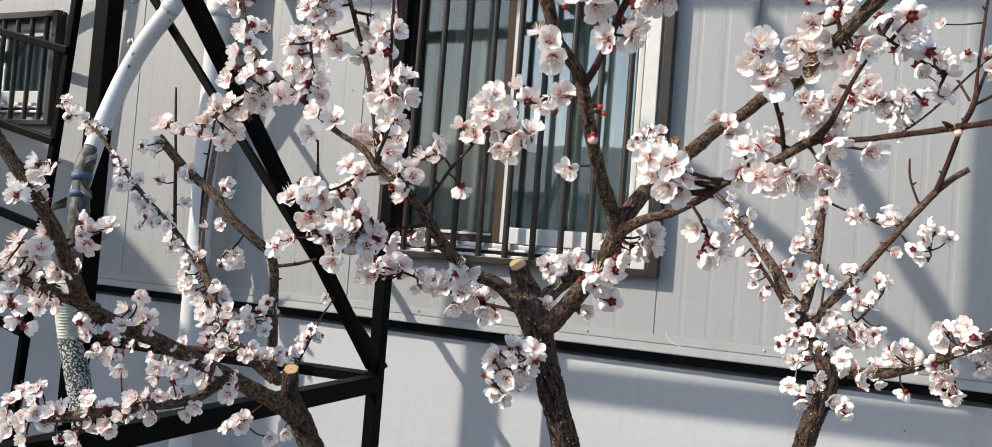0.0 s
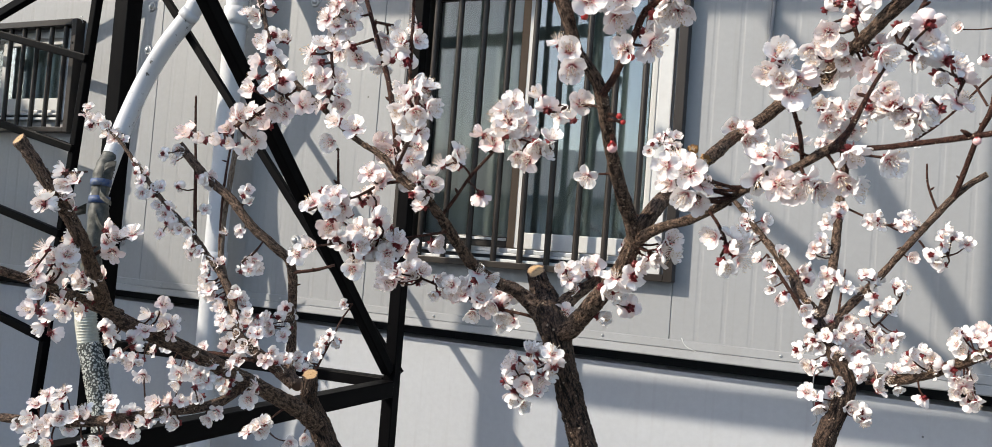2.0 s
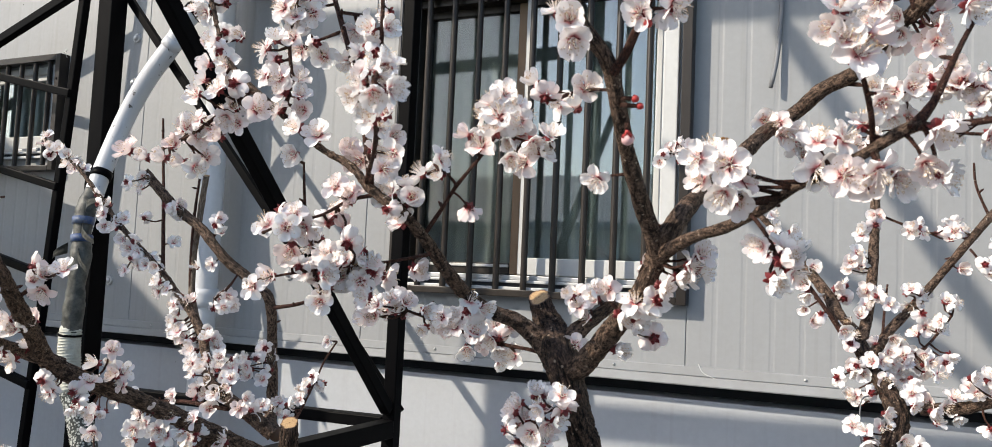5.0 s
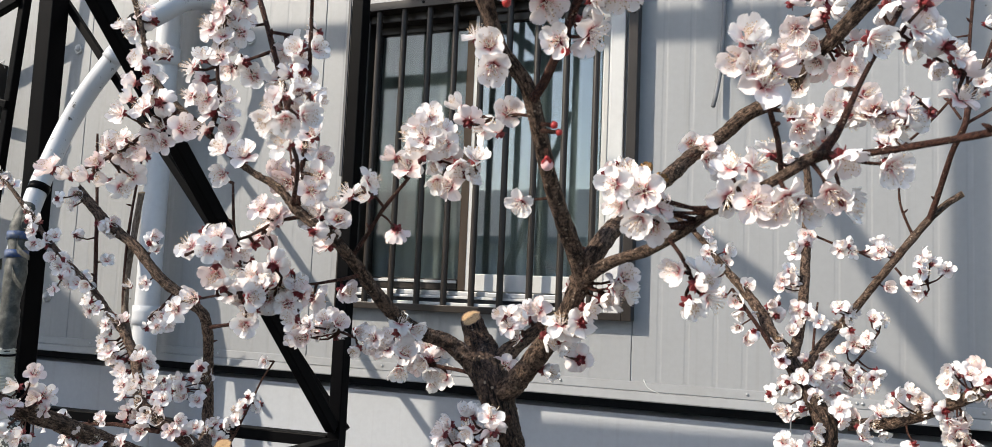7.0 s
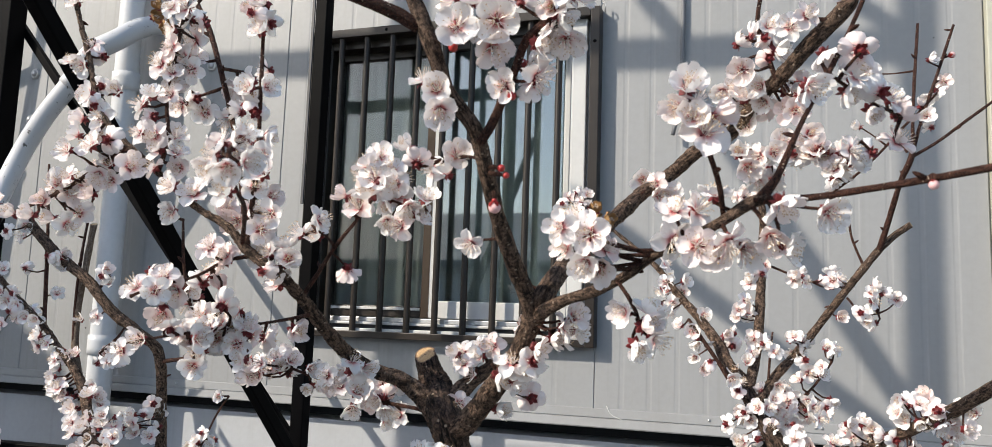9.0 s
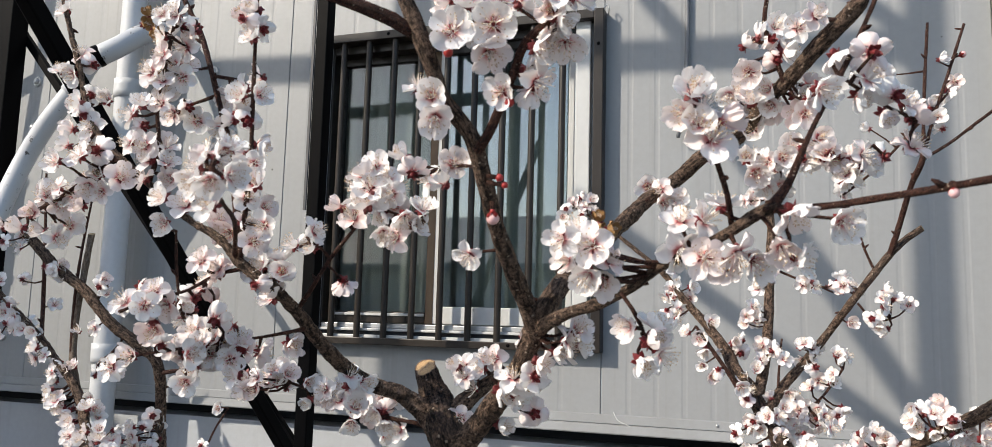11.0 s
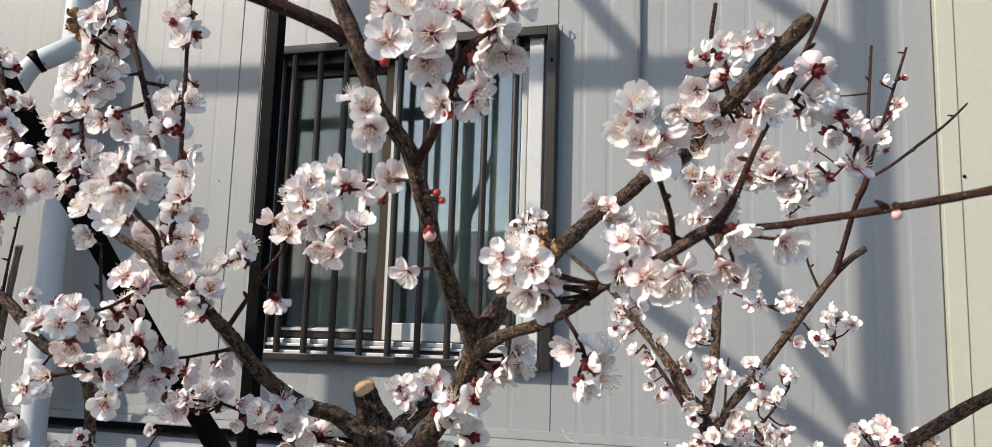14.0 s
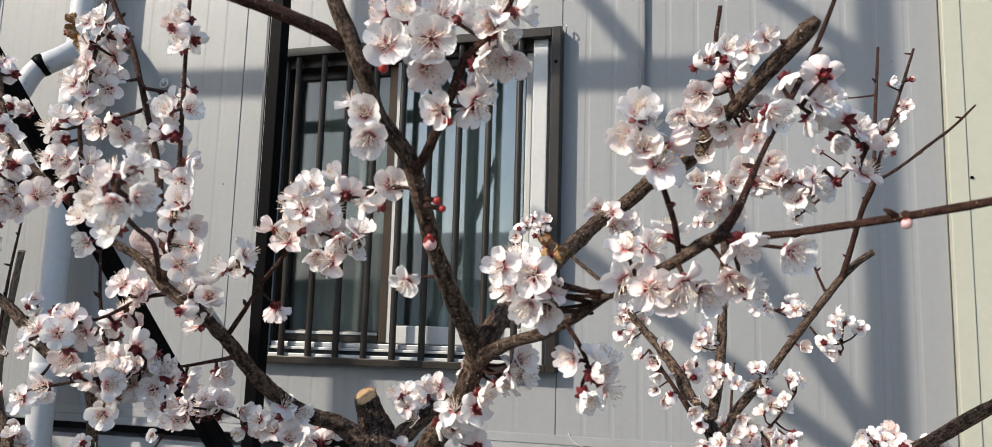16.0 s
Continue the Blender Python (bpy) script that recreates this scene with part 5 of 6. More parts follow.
blossoms(main_tree, "twig_g", [(0.461, -1.526, 1.601, "f"), (0.462, -1.508, 1.598, "f"), (0.475, -1.511, 1.596, "b"), (0.444, -1.520, 1.586, "d"), (0.471, -1.512, 1.607, "r"), (0.471, -1.498, 1.607, "f"), (0.533, -1.497, 1.591, "l"), (0.547, -1.498, 1.584, "d"), (0.501, -1.502, 1.579, "f"), (0.526, -1.505, 1.581, "d"), (0.580, -1.504, 1.578, "b"), (0.581, -1.505, 1.565, "f"), (0.547, -1.503, 1.562, "d"), (0.574, -1.510, 1.573, "d"), (0.454, -1.518, 1.589, "f"), (0.486, -1.510, 1.604, "r"), (0.441, -1.514, 1.600, "d"), (0.474, -1.492, 1.592, "f"), (0.536, -1.486, 1.594, "r"), (0.536, -1.508, 1.584, "u")])
blossoms(main_tree, "twig_g", [(0.512, -1.498, 1.586, "f"), (0.505, -1.505, 1.596, "r"), (0.523, -1.512, 1.592, "f"), (0.573, -1.498, 1.587, "f"), (0.588, -1.496, 1.586, "d"), (0.580, -1.497, 1.554, "r"), (0.592, -1.503, 1.561, "l"), (0.556, -1.491, 1.567, "f"), (0.562, -1.517, 1.581, "f")])
blossoms(main_tree, "upright_limb", [(0.714, -1.742, 1.786, "u"), (0.723, -1.746, 1.778, "f"), (0.726, -1.745, 1.764, "d"), (0.717, -1.668, 1.694, "d"), (0.761, -1.607, 1.634, "r"), (0.772, -1.614, 1.643, "r"), (0.766, -1.597, 1.636, "r"), (0.776, -1.610, 1.651, "f"), (0.776, -1.598, 1.640, "r")])
blossoms(main_tree, "twig_r", [(0.739, -1.757, 1.810, "n"), (0.745, -1.751, 1.828, "f"), (0.760, -1.749, 1.814, "n"), (0.757, -1.743, 1.799, "d"), (0.732, -1.752, 1.830, "l"), (0.749, -1.749, 1.841, "u"), (0.763, -1.743, 1.831, "f"), (0.738, -1.751, 1.842, "f"), (0.745, -1.736, 1.814, "d")])
blossoms(main_tree, "upright_twig", [(0.761, -1.739, 1.779, "f"), (0.782, -1.732, 1.784, "r"), (0.776, -1.727, 1.780, "d"), (0.785, -1.740, 1.802, "r"), (0.792, -1.750, 1.819, "f"), (0.798, -1.746, 1.813, "r"), (0.797, -1.734, 1.804, "d"), (0.797, -1.750, 1.827, "u"), (0.808, -1.749, 1.826, "r"), (0.775, -1.725, 1.795, "r"), (0.790, -1.737, 1.809, "r"), (0.777, -1.746, 1.827, "l")])
blossoms(main_tree, "twig_c", [(0.646, -1.665, 1.757, "f"), (0.657, -1.666, 1.749, "f"), (0.646, -1.672, 1.742, "f"), (0.615, -1.659, 1.731, "l"), (0.626, -1.656, 1.724, "f"), (0.650, -1.664, 1.736, "f"), (0.661, -1.655, 1.744, "r"), (0.638, -1.666, 1.752, "u"), (0.661, -1.668, 1.736, "f"), (0.640, -1.665, 1.732, "u"), (0.625, -1.645, 1.730, "r"), (0.657, -1.655, 1.731, "f"), (0.629, -1.663, 1.744, "l")])
blossoms(main_tree, "twig_t", [(0.651, -1.660, 1.723, "d"), (0.673, -1.669, 1.719, "d"), (0.679, -1.662, 1.716, "r"), (0.653, -1.663, 1.710, "d"), (0.663, -1.665, 1.708, "f"), (0.682, -1.662, 1.729, "u")])
blossoms(main_tree, "twig_q", [(0.697, -1.692, 1.741, "l"), (0.719, -1.700, 1.749, "r"), (0.694, -1.703, 1.745, "u"), (0.712, -1.700, 1.739, "u"), (0.681, -1.694, 1.757, "f")])
blossoms(main_tree, "twig_e", [(0.607, -1.631, 1.678, "d")])
blossoms(main_tree, "back_stub", [(0.654, -1.509, 1.610, "f"), (0.656, -1.519, 1.576, "l"), (0.674, -1.493, 1.624, "l"), (0.663, -1.496, 1.615, "l"), (0.648, -1.497, 1.617, "f"), (0.646, -1.510, 1.618, "l"), (0.664, -1.491, 1.624, "f"), (0.658, -1.502, 1.599, "l")])
blossoms(main_tree, "fork_limb", [(0.704, -1.552, 1.577, "r"), (0.742, -1.606, 1.617, "r"), (0.735, -1.598, 1.612, "r"), (0.728, -1.589, 1.600, "r"), (0.751, -1.612, 1.627, "r"), (0.729, -1.605, 1.618, "u"), (0.735, -1.585, 1.623, "f"), (0.735, -1.575, 1.590, "f"), (0.718, -1.596, 1.605, "r"), (0.737, -1.601, 1.642, "f")])
blossoms(main_tree, "twig_n", [(0.883, -1.532, 1.843, "f"), (0.891, -1.518, 1.877, "u"), (0.899, -1.526, 1.868, "f"), (0.911, -1.523, 1.860, "r"), (0.878, -1.522, 1.850, "f"), (0.903, -1.519, 1.883, "f"), (0.882, -1.517, 1.871, "r"), (0.909, -1.510, 1.871, "f"), (0.902, -1.522, 1.855, "f")])
blossoms(main_tree, "twig_o", [(0.918, -1.545, 1.871, "f"), (0.931, -1.555, 1.875, "r")])
blossoms(main_tree, "back_limb", [(0.875, -1.495, 1.841, "l"), (0.898, -1.505, 1.824, "f"), (0.884, -1.487, 1.812, "f"), (0.870, -1.490, 1.825, "f"), (0.918, -1.505, 1.831, "f"), (0.927, -1.521, 1.823, "f"), (0.823, -1.456, 1.750, "f"), (0.815, -1.477, 1.755, "f"), (0.810, -1.479, 1.766, "l"), (0.895, -1.514, 1.835, "l"), (0.887, -1.491, 1.824, "l"), (0.866, -1.494, 1.837, "d"), (0.901, -1.498, 1.838, "r"), (0.865, -1.496, 1.814, "l"), (0.883, -1.479, 1.828, "f"), (0.926, -1.506, 1.842, "u"), (0.917, -1.510, 1.815, "f"), (0.923, -1.518, 1.813, "f"), (0.830, -1.453, 1.743, "f"), (0.824, -1.473, 1.759, "f")])
blossoms(main_tree, "back_limb", [(0.798, -1.469, 1.771, "f"), (0.884, -1.509, 1.830, "u"), (0.901, -1.488, 1.824, "l")])
blossoms(main_tree, "cross_twig", [(0.867, -1.752, 1.769, "n"), (0.861, -1.752, 1.757, "l"), (0.876, -1.749, 1.746, "n"), (0.869, -1.753, 1.752, "f"), (0.882, -1.745, 1.755, "r"), (0.872, -1.744, 1.764, "u")])
blossoms(main_tree, "row_twig", [(0.884, -1.487, 1.791, "f"), (0.896, -1.498, 1.783, "f"), (0.908, -1.501, 1.783, "d"), (0.931, -1.520, 1.780, "f"), (0.943, -1.516, 1.777, "d"), (0.955, -1.519, 1.779, "r"), (0.962, -1.528, 1.779, "r"), (0.894, -1.490, 1.762, "d"), (0.922, -1.514, 1.774, "d"), (0.937, -1.527, 1.785, "u"), (0.880, -1.514, 1.783, "f"), (0.894, -1.516, 1.779, "l"), (0.907, -1.523, 1.780, "f"), (0.918, -1.518, 1.777, "d"), (0.928, -1.512, 1.782, "f"), (0.941, -1.522, 1.776, "f"), (0.955, -1.510, 1.781, "r"), (0.964, -1.517, 1.773, "r"), (0.887, -1.520, 1.769, "d"), (0.935, -1.526, 1.782, "u")])
blossoms(main_tree, "row_twig", [(0.890, -1.504, 1.772, "u"), (0.933, -1.514, 1.796, "f"), (0.955, -1.514, 1.767, "r"), (0.948, -1.522, 1.768, "l"), (0.972, -1.512, 1.779, "f"), (0.905, -1.482, 1.765, "f"), (0.913, -1.509, 1.790, "f"), (0.923, -1.522, 1.788, "r")])
blossoms(main_tree, "twig_p", [(0.929, -1.693, 1.781, "r"), (0.953, -1.672, 1.807, "b"), (0.954, -1.667, 1.795, "f"), (0.966, -1.652, 1.788, "f"), (0.964, -1.633, 1.780, "d"), (0.983, -1.617, 1.783, "r"), (0.937, -1.672, 1.804, "d"), (0.949, -1.659, 1.785, "r"), (0.957, -1.644, 1.800, "f"), (0.981, -1.620, 1.766, "u"), (0.978, -1.625, 1.791, "r")])
blossoms(right_tree, "left_limb", [(0.757, -0.993, 1.735, "f"), (0.756, -1.002, 1.708, "f"), (0.783, -0.995, 1.711, "f"), (0.767, -1.006, 1.678, "f"), (0.750, -1.006, 1.675, "f"), (0.811, -1.018, 1.663, "f"), (0.848, -1.038, 1.642, "r"), (0.841, -1.044, 1.637, "f"), (0.854, -1.065, 1.594, "f"), (0.591, -0.950, 1.830, "f"), (0.599, -0.943, 1.841, "f"), (0.622, -0.953, 1.834, "f"), (0.631, -0.950, 1.844, "f"), (0.617, -0.952, 1.819, "f"), (0.587, -0.955, 1.817, "f"), (0.757, -0.979, 1.717, "f"), (0.756, -0.988, 1.698, "f"), (0.749, -1.005, 1.695, "f"), (0.778, -0.989, 1.695, "l"), (0.766, -1.007, 1.665, "r")])
blossoms(right_tree, "left_limb", [(0.767, -0.996, 1.678, "r"), (0.849, -1.035, 1.626, "l"), (0.608, -0.927, 1.847, "r"), (0.615, -0.943, 1.849, "r"), (0.632, -0.944, 1.828, "u"), (0.615, -0.942, 1.833, "u"), (0.594, -0.941, 1.832, "f")])
blossoms(right_tree, "front_twig", [(0.783, -1.065, 1.650, "f"), (0.807, -1.070, 1.626, "f"), (0.804, -1.077, 1.608, "f"), (0.824, -1.081, 1.601, "f"), (0.858, -1.085, 1.568, "d"), (0.801, -1.075, 1.641, "f"), (0.821, -1.053, 1.623, "f"), (0.817, -1.079, 1.594, "f"), (0.852, -1.091, 1.584, "d"), (0.863, -1.073, 1.581, "f")])
blossoms(right_tree, "centre_limb", [(0.883, -0.973, 1.725, "f"), (0.872, -0.975, 1.722, "l"), (0.855, -1.003, 1.673, "f"), (0.867, -0.997, 1.665, "f"), (0.852, -0.998, 1.663, "l"), (0.887, -1.024, 1.631, "f"), (0.868, -1.049, 1.606, "f"), (0.861, -0.933, 1.838, "f"), (0.883, -0.942, 1.854, "f"), (0.848, -0.938, 1.837, "l"), (0.909, -0.932, 1.871, "r"), (0.870, -0.932, 1.870, "f"), (0.889, -0.940, 1.873, "r"), (0.889, -0.968, 1.736, "f"), (0.881, -0.976, 1.737, "l"), (0.867, -0.972, 1.712, "f"), (0.865, -1.001, 1.686, "r"), (0.866, -0.996, 1.675, "f"), (0.878, -1.022, 1.626, "l"), (0.873, -1.027, 1.635, "l")])
blossoms(right_tree, "centre_limb", [(0.876, -1.042, 1.617, "f"), (0.880, -0.940, 1.845, "l"), (0.887, -0.931, 1.867, "f"), (0.860, -0.923, 1.850, "f"), (0.909, -0.926, 1.860, "f"), (0.893, -0.931, 1.881, "f"), (0.886, -0.921, 1.875, "r"), (0.884, -0.931, 1.885, "f")])
blossoms(right_tree, "side_twig", [(0.927, -0.970, 1.717, "f"), (0.943, -0.975, 1.714, "r"), (0.971, -0.970, 1.726, "u"), (0.936, -0.963, 1.729, "r"), (0.933, -0.980, 1.722, "l"), (0.974, -0.964, 1.709, "l"), (0.961, -0.961, 1.715, "r")])
blossoms(right_tree, "right_limb", [(0.972, -1.034, 1.713, "f"), (0.983, -1.035, 1.715, "r"), (0.982, -1.028, 1.666, "f"), (0.922, -1.027, 1.636, "f"), (0.937, -1.029, 1.635, "f"), (0.937, -1.026, 1.609, "f"), (0.884, -1.063, 1.572, "f"), (0.906, -1.047, 1.576, "f"), (0.895, -1.082, 1.551, "f"), (0.973, -1.022, 1.726, "u"), (0.990, -1.021, 1.709, "f"), (0.934, -1.022, 1.624, "r"), (0.938, -1.014, 1.633, "f"), (0.925, -1.038, 1.641, "u"), (0.922, -1.023, 1.617, "l"), (0.882, -1.059, 1.560, "u"), (0.915, -1.033, 1.573, "u"), (0.908, -1.035, 1.567, "f"), (0.902, -1.078, 1.563, "f"), (0.903, -1.072, 1.546, "l")])
blossoms(right_tree, "side_twig_b", [(1.018, -1.041, 1.698, "f"), (1.034, -1.026, 1.697, "r"), (1.003, -1.041, 1.672, "b"), (1.015, -1.029, 1.673, "r"), (1.021, -1.041, 1.687, "r"), (1.023, -1.030, 1.707, "r"), (1.048, -1.014, 1.692, "f"), (1.012, -1.036, 1.661, "l"), (1.020, -1.017, 1.659, "r")])
blossoms(right_tree, "mid_twig", [(0.965, -1.022, 1.628, "f"), (0.978, -1.021, 1.626, "r"), (0.959, -1.025, 1.592, "f"), (0.906, -1.046, 1.561, "f"), (0.929, -1.041, 1.587, "f"), (0.940, -1.041, 1.558, "f"), (0.943, -1.044, 1.547, "f"), (0.910, -1.057, 1.546, "f"), (0.943, -1.046, 1.536, "f"), (0.957, -1.054, 1.538, "r"), (0.917, -1.048, 1.530, "f"), (0.921, -1.057, 1.551, "f"), (0.950, -1.049, 1.552, "f"), (0.965, -1.043, 1.545, "r"), (0.969, -1.028, 1.621, "d"), (0.956, -1.030, 1.603, "l"), (0.911, -1.037, 1.549, "r"), (0.943, -1.022, 1.593, "f"), (0.923, -1.038, 1.561, "f"), (0.932, -1.037, 1.548, "f")])
blossoms(right_tree, "mid_twig", [(0.917, -1.051, 1.558, "l"), (0.902, -1.054, 1.533, "u"), (0.960, -1.040, 1.554, "f"), (0.925, -1.039, 1.531, "l"), (0.915, -1.058, 1.538, "f"), (0.970, -1.031, 1.560, "f")])
blossoms(right_tree, "mid_twig_b", [(0.903, -1.047, 1.620, "f"), (0.891, -1.040, 1.630, "r")])
blossoms(right_tree, "trunk", [(0.862, -1.078, 1.545, "f"), (0.873, -1.088, 1.535, "f"), (0.858, -1.087, 1.511, "f"), (0.881, -1.091, 1.551, "l"), (0.899, -1.099, 1.531, "f"), (0.881, -1.105, 1.515, "f"), (0.847, -1.083, 1.529, "l"), (0.894, -1.131, 1.479, "f"), (0.905, -1.133, 1.485, "l"), (0.923, -1.131, 1.459, "r"), (0.917, -1.135, 1.467, "f"), (0.933, -1.132, 1.449, "d"), (0.863, -1.094, 1.508, "l"), (0.875, -1.140, 1.478, "u"), (0.880, -1.136, 1.462, "d"), (0.929, -1.124, 1.463, "b"), (0.861, -1.082, 1.535, "r"), (0.878, -1.071, 1.538, "f"), (0.867, -1.094, 1.547, "l"), (0.869, -1.087, 1.502, "f")])
blossoms(right_tree, "trunk", [(0.903, -1.097, 1.522, "f"), (0.893, -1.131, 1.463, "f"), (0.899, -1.135, 1.495, "r"), (0.934, -1.118, 1.450, "f"), (0.882, -1.088, 1.511, "f"), (0.863, -1.137, 1.481, "f"), (0.892, -1.120, 1.470, "f"), (0.915, -1.122, 1.467, "l")])
blossoms(right_tree, "low_limb", [(0.997, -1.130, 1.544, "f"), (1.002, -1.147, 1.533, "f"), (0.986, -1.148, 1.528, "f"), (1.038, -1.187, 1.576, "f"), (1.050, -1.178, 1.573, "f"), (1.035, -1.174, 1.556, "l"), (1.061, -1.213, 1.570, "f"), (1.046, -1.191, 1.554, "d"), (1.072, -1.210, 1.564, "d"), (1.075, -1.210, 1.555, "f"), (1.084, -1.234, 1.555, "r"), (1.025, -1.162, 1.533, "f"), (0.923, -1.131, 1.522, "f"), (0.927, -1.116, 1.524, "f"), (1.046, -1.198, 1.577, "r"), (1.058, -1.201, 1.573, "f"), (0.995, -1.150, 1.549, "u"), (0.989, -1.138, 1.532, "l"), (1.045, -1.165, 1.523, "f"), (1.034, -1.155, 1.516, "l")])
blossoms(right_tree, "low_limb", [(1.038, -1.179, 1.512, "f"), (1.046, -1.170, 1.505, "f"), (1.052, -1.179, 1.496, "d"), (0.996, -1.152, 1.490, "d"), (1.075, -1.197, 1.548, "f"), (0.959, -1.128, 1.508, "r"), (0.945, -1.134, 1.502, "f"), (1.012, -1.141, 1.525, "r"), (0.980, -1.141, 1.536, "f"), (1.027, -1.193, 1.577, "f"), (1.053, -1.184, 1.582, "l"), (1.062, -1.170, 1.561, "u"), (1.026, -1.172, 1.563, "l"), (1.074, -1.199, 1.558, "l"), (1.073, -1.199, 1.569, "l"), (1.056, -1.190, 1.552, "d"), (1.082, -1.208, 1.577, "u"), (1.062, -1.219, 1.553, "d"), (1.078, -1.207, 1.544, "f"), (1.090, -1.226, 1.571, "l")])
blossoms(right_tree, "low_limb", [(1.014, -1.158, 1.535, "r"), (0.939, -1.120, 1.511, "l"), (0.928, -1.135, 1.506, "r"), (0.925, -1.111, 1.533, "d"), (1.058, -1.195, 1.564, "f"), (0.982, -1.155, 1.545, "r"), (1.005, -1.150, 1.541, "f"), (1.030, -1.177, 1.521, "f"), (1.038, -1.157, 1.536, "r"), (1.030, -1.170, 1.505, "l"), (1.046, -1.166, 1.494, "f"), (1.071, -1.204, 1.534, "f"), (0.966, -1.129, 1.522, "u"), (0.970, -1.120, 1.496, "d"), (0.950, -1.133, 1.494, "u")])
blossoms(right_tree, "tall_twig_b", [(1.092, -1.038, 1.996, "r"), (1.081, -1.064, 1.915, "d"), (1.084, -1.058, 1.904, "u")])
blossoms(right_tree, "tall_twig_d", [(1.100, -1.033, 1.954, "r"), (1.077, -1.048, 1.935, "f"), (0.976, -1.004, 1.841, "b"), (0.986, -1.017, 1.852, "r"), (0.977, -1.016, 1.844, "d"), (1.004, -1.044, 1.911, "l"), (1.089, -1.027, 1.948, "l"), (1.106, -1.035, 1.966, "l"), (1.086, -1.034, 1.931, "f"), (0.980, -1.004, 1.830, "f"), (0.996, -1.007, 1.865, "f"), (0.975, -1.017, 1.857, "r")])
blossoms(right_tree, "tall_twig", [(1.020, -1.052, 1.978, "l"), (1.052, -1.076, 1.929, "f")])
blossoms(left_tree, "upright_limb", [(-0.105, -1.319, 1.747, "f"), (-0.037, -1.296, 1.712, "d"), (0.038, -1.296, 1.632, "d"), (0.077, -1.256, 1.490, "f"), (0.093, -1.222, 1.504, "f"), (-0.036, -1.287, 1.717, "r"), (0.077, -1.250, 1.478, "f"), (0.097, -1.243, 1.475, "f"), (0.087, -1.242, 1.503, "f"), (0.092, -1.236, 1.518, "b"), (0.115, -1.246, 1.434, "f"), (0.130, -1.242, 1.430, "r"), (-0.100, -1.304, 1.742, "l"), (-0.096, -1.302, 1.756, "r"), (-0.049, -1.298, 1.713, "f"), (-0.035, -1.284, 1.702, "f"), (0.067, -1.266, 1.485, "f"), (0.071, -1.250, 1.501, "f"), (0.080, -1.227, 1.499, "l"), (-0.045, -1.286, 1.705, "d")])
blossoms(left_tree, "upright_limb", [(0.071, -1.240, 1.483, "d"), (0.098, -1.229, 1.487, "l"), (0.104, -1.254, 1.434, "d"), (0.130, -1.241, 1.447, "u"), (0.122, -1.239, 1.440, "d")])
blossoms(left_tree, "twig_a", [(-0.094, -1.293, 1.698, "f"), (-0.048, -1.281, 1.664, "f")])
blossoms(left_tree, "twig_d", [(0.023, -1.272, 1.697, "r"), (0.037, -1.281, 1.698, "r"), (0.030, -1.279, 1.690, "f"), (0.031, -1.270, 1.681, "u")])
blossoms(left_tree, "cut_stem", [(-0.003, -1.282, 1.629, "f")])
blossoms(left_tree, "slender_limb", [(-0.078, -1.325, 1.637, "f"), (-0.059, -1.321, 1.629, "f"), (-0.045, -1.313, 1.608, "f"), (-0.022, -1.317, 1.596, "f"), (0.023, -1.333, 1.542, "u"), (0.051, -1.304, 1.542, "f"), (0.063, -1.304, 1.530, "r"), (0.037, -1.324, 1.526, "d"), (0.067, -1.341, 1.506, "f"), (0.090, -1.352, 1.495, "f"), (0.083, -1.364, 1.490, "f"), (0.120, -1.333, 1.501, "f"), (-0.006, -1.318, 1.574, "f"), (-0.063, -1.308, 1.637, "f"), (-0.088, -1.334, 1.619, "f"), (-0.074, -1.324, 1.645, "f"), (0.062, -1.319, 1.534, "f"), (0.047, -1.330, 1.516, "f"), (0.093, -1.340, 1.498, "f"), (0.127, -1.351, 1.489, "f")])
blossoms(left_tree, "slender_limb", [(0.121, -1.327, 1.510, "r"), (0.143, -1.357, 1.491, "f"), (0.139, -1.360, 1.478, "f"), (0.163, -1.362, 1.454, "f"), (0.176, -1.352, 1.455, "f"), (0.018, -1.321, 1.544, "f"), (0.009, -1.325, 1.541, "l"), (0.007, -1.308, 1.577, "f"), (0.108, -1.360, 1.483, "f"), (0.108, -1.343, 1.500, "u"), (0.068, -1.351, 1.501, "f"), (0.177, -1.345, 1.441, "d"), (0.141, -1.347, 1.490, "l"), (-0.167, -1.319, 1.731, "f"), (-0.144, -1.330, 1.700, "f"), (-0.115, -1.324, 1.689, "r"), (-0.101, -1.328, 1.663, "f"), (-0.085, -1.319, 1.642, "f"), (-0.230, -1.316, 1.784, "f"), (-0.252, -1.326, 1.798, "u")])
blossoms(left_tree, "slender_limb", [(-0.289, -1.321, 1.812, "u"), (-0.272, -1.322, 1.804, "f"), (-0.207, -1.316, 1.771, "f"), (-0.238, -1.322, 1.791, "f"), (-0.080, -1.320, 1.662, "l"), (-0.115, -1.332, 1.679, "l"), (-0.044, -1.318, 1.626, "d"), (-0.075, -1.312, 1.643, "d"), (-0.048, -1.304, 1.621, "u"), (-0.041, -1.315, 1.589, "l"), (-0.034, -1.321, 1.606, "f"), (0.030, -1.304, 1.531, "f"), (0.067, -1.303, 1.521, "f"), (0.027, -1.318, 1.518, "u"), (0.038, -1.312, 1.516, "u"), (0.082, -1.329, 1.504, "d"), (0.072, -1.333, 1.496, "f"), (0.084, -1.339, 1.479, "f"), (0.102, -1.345, 1.489, "l"), (0.109, -1.342, 1.513, "f")])
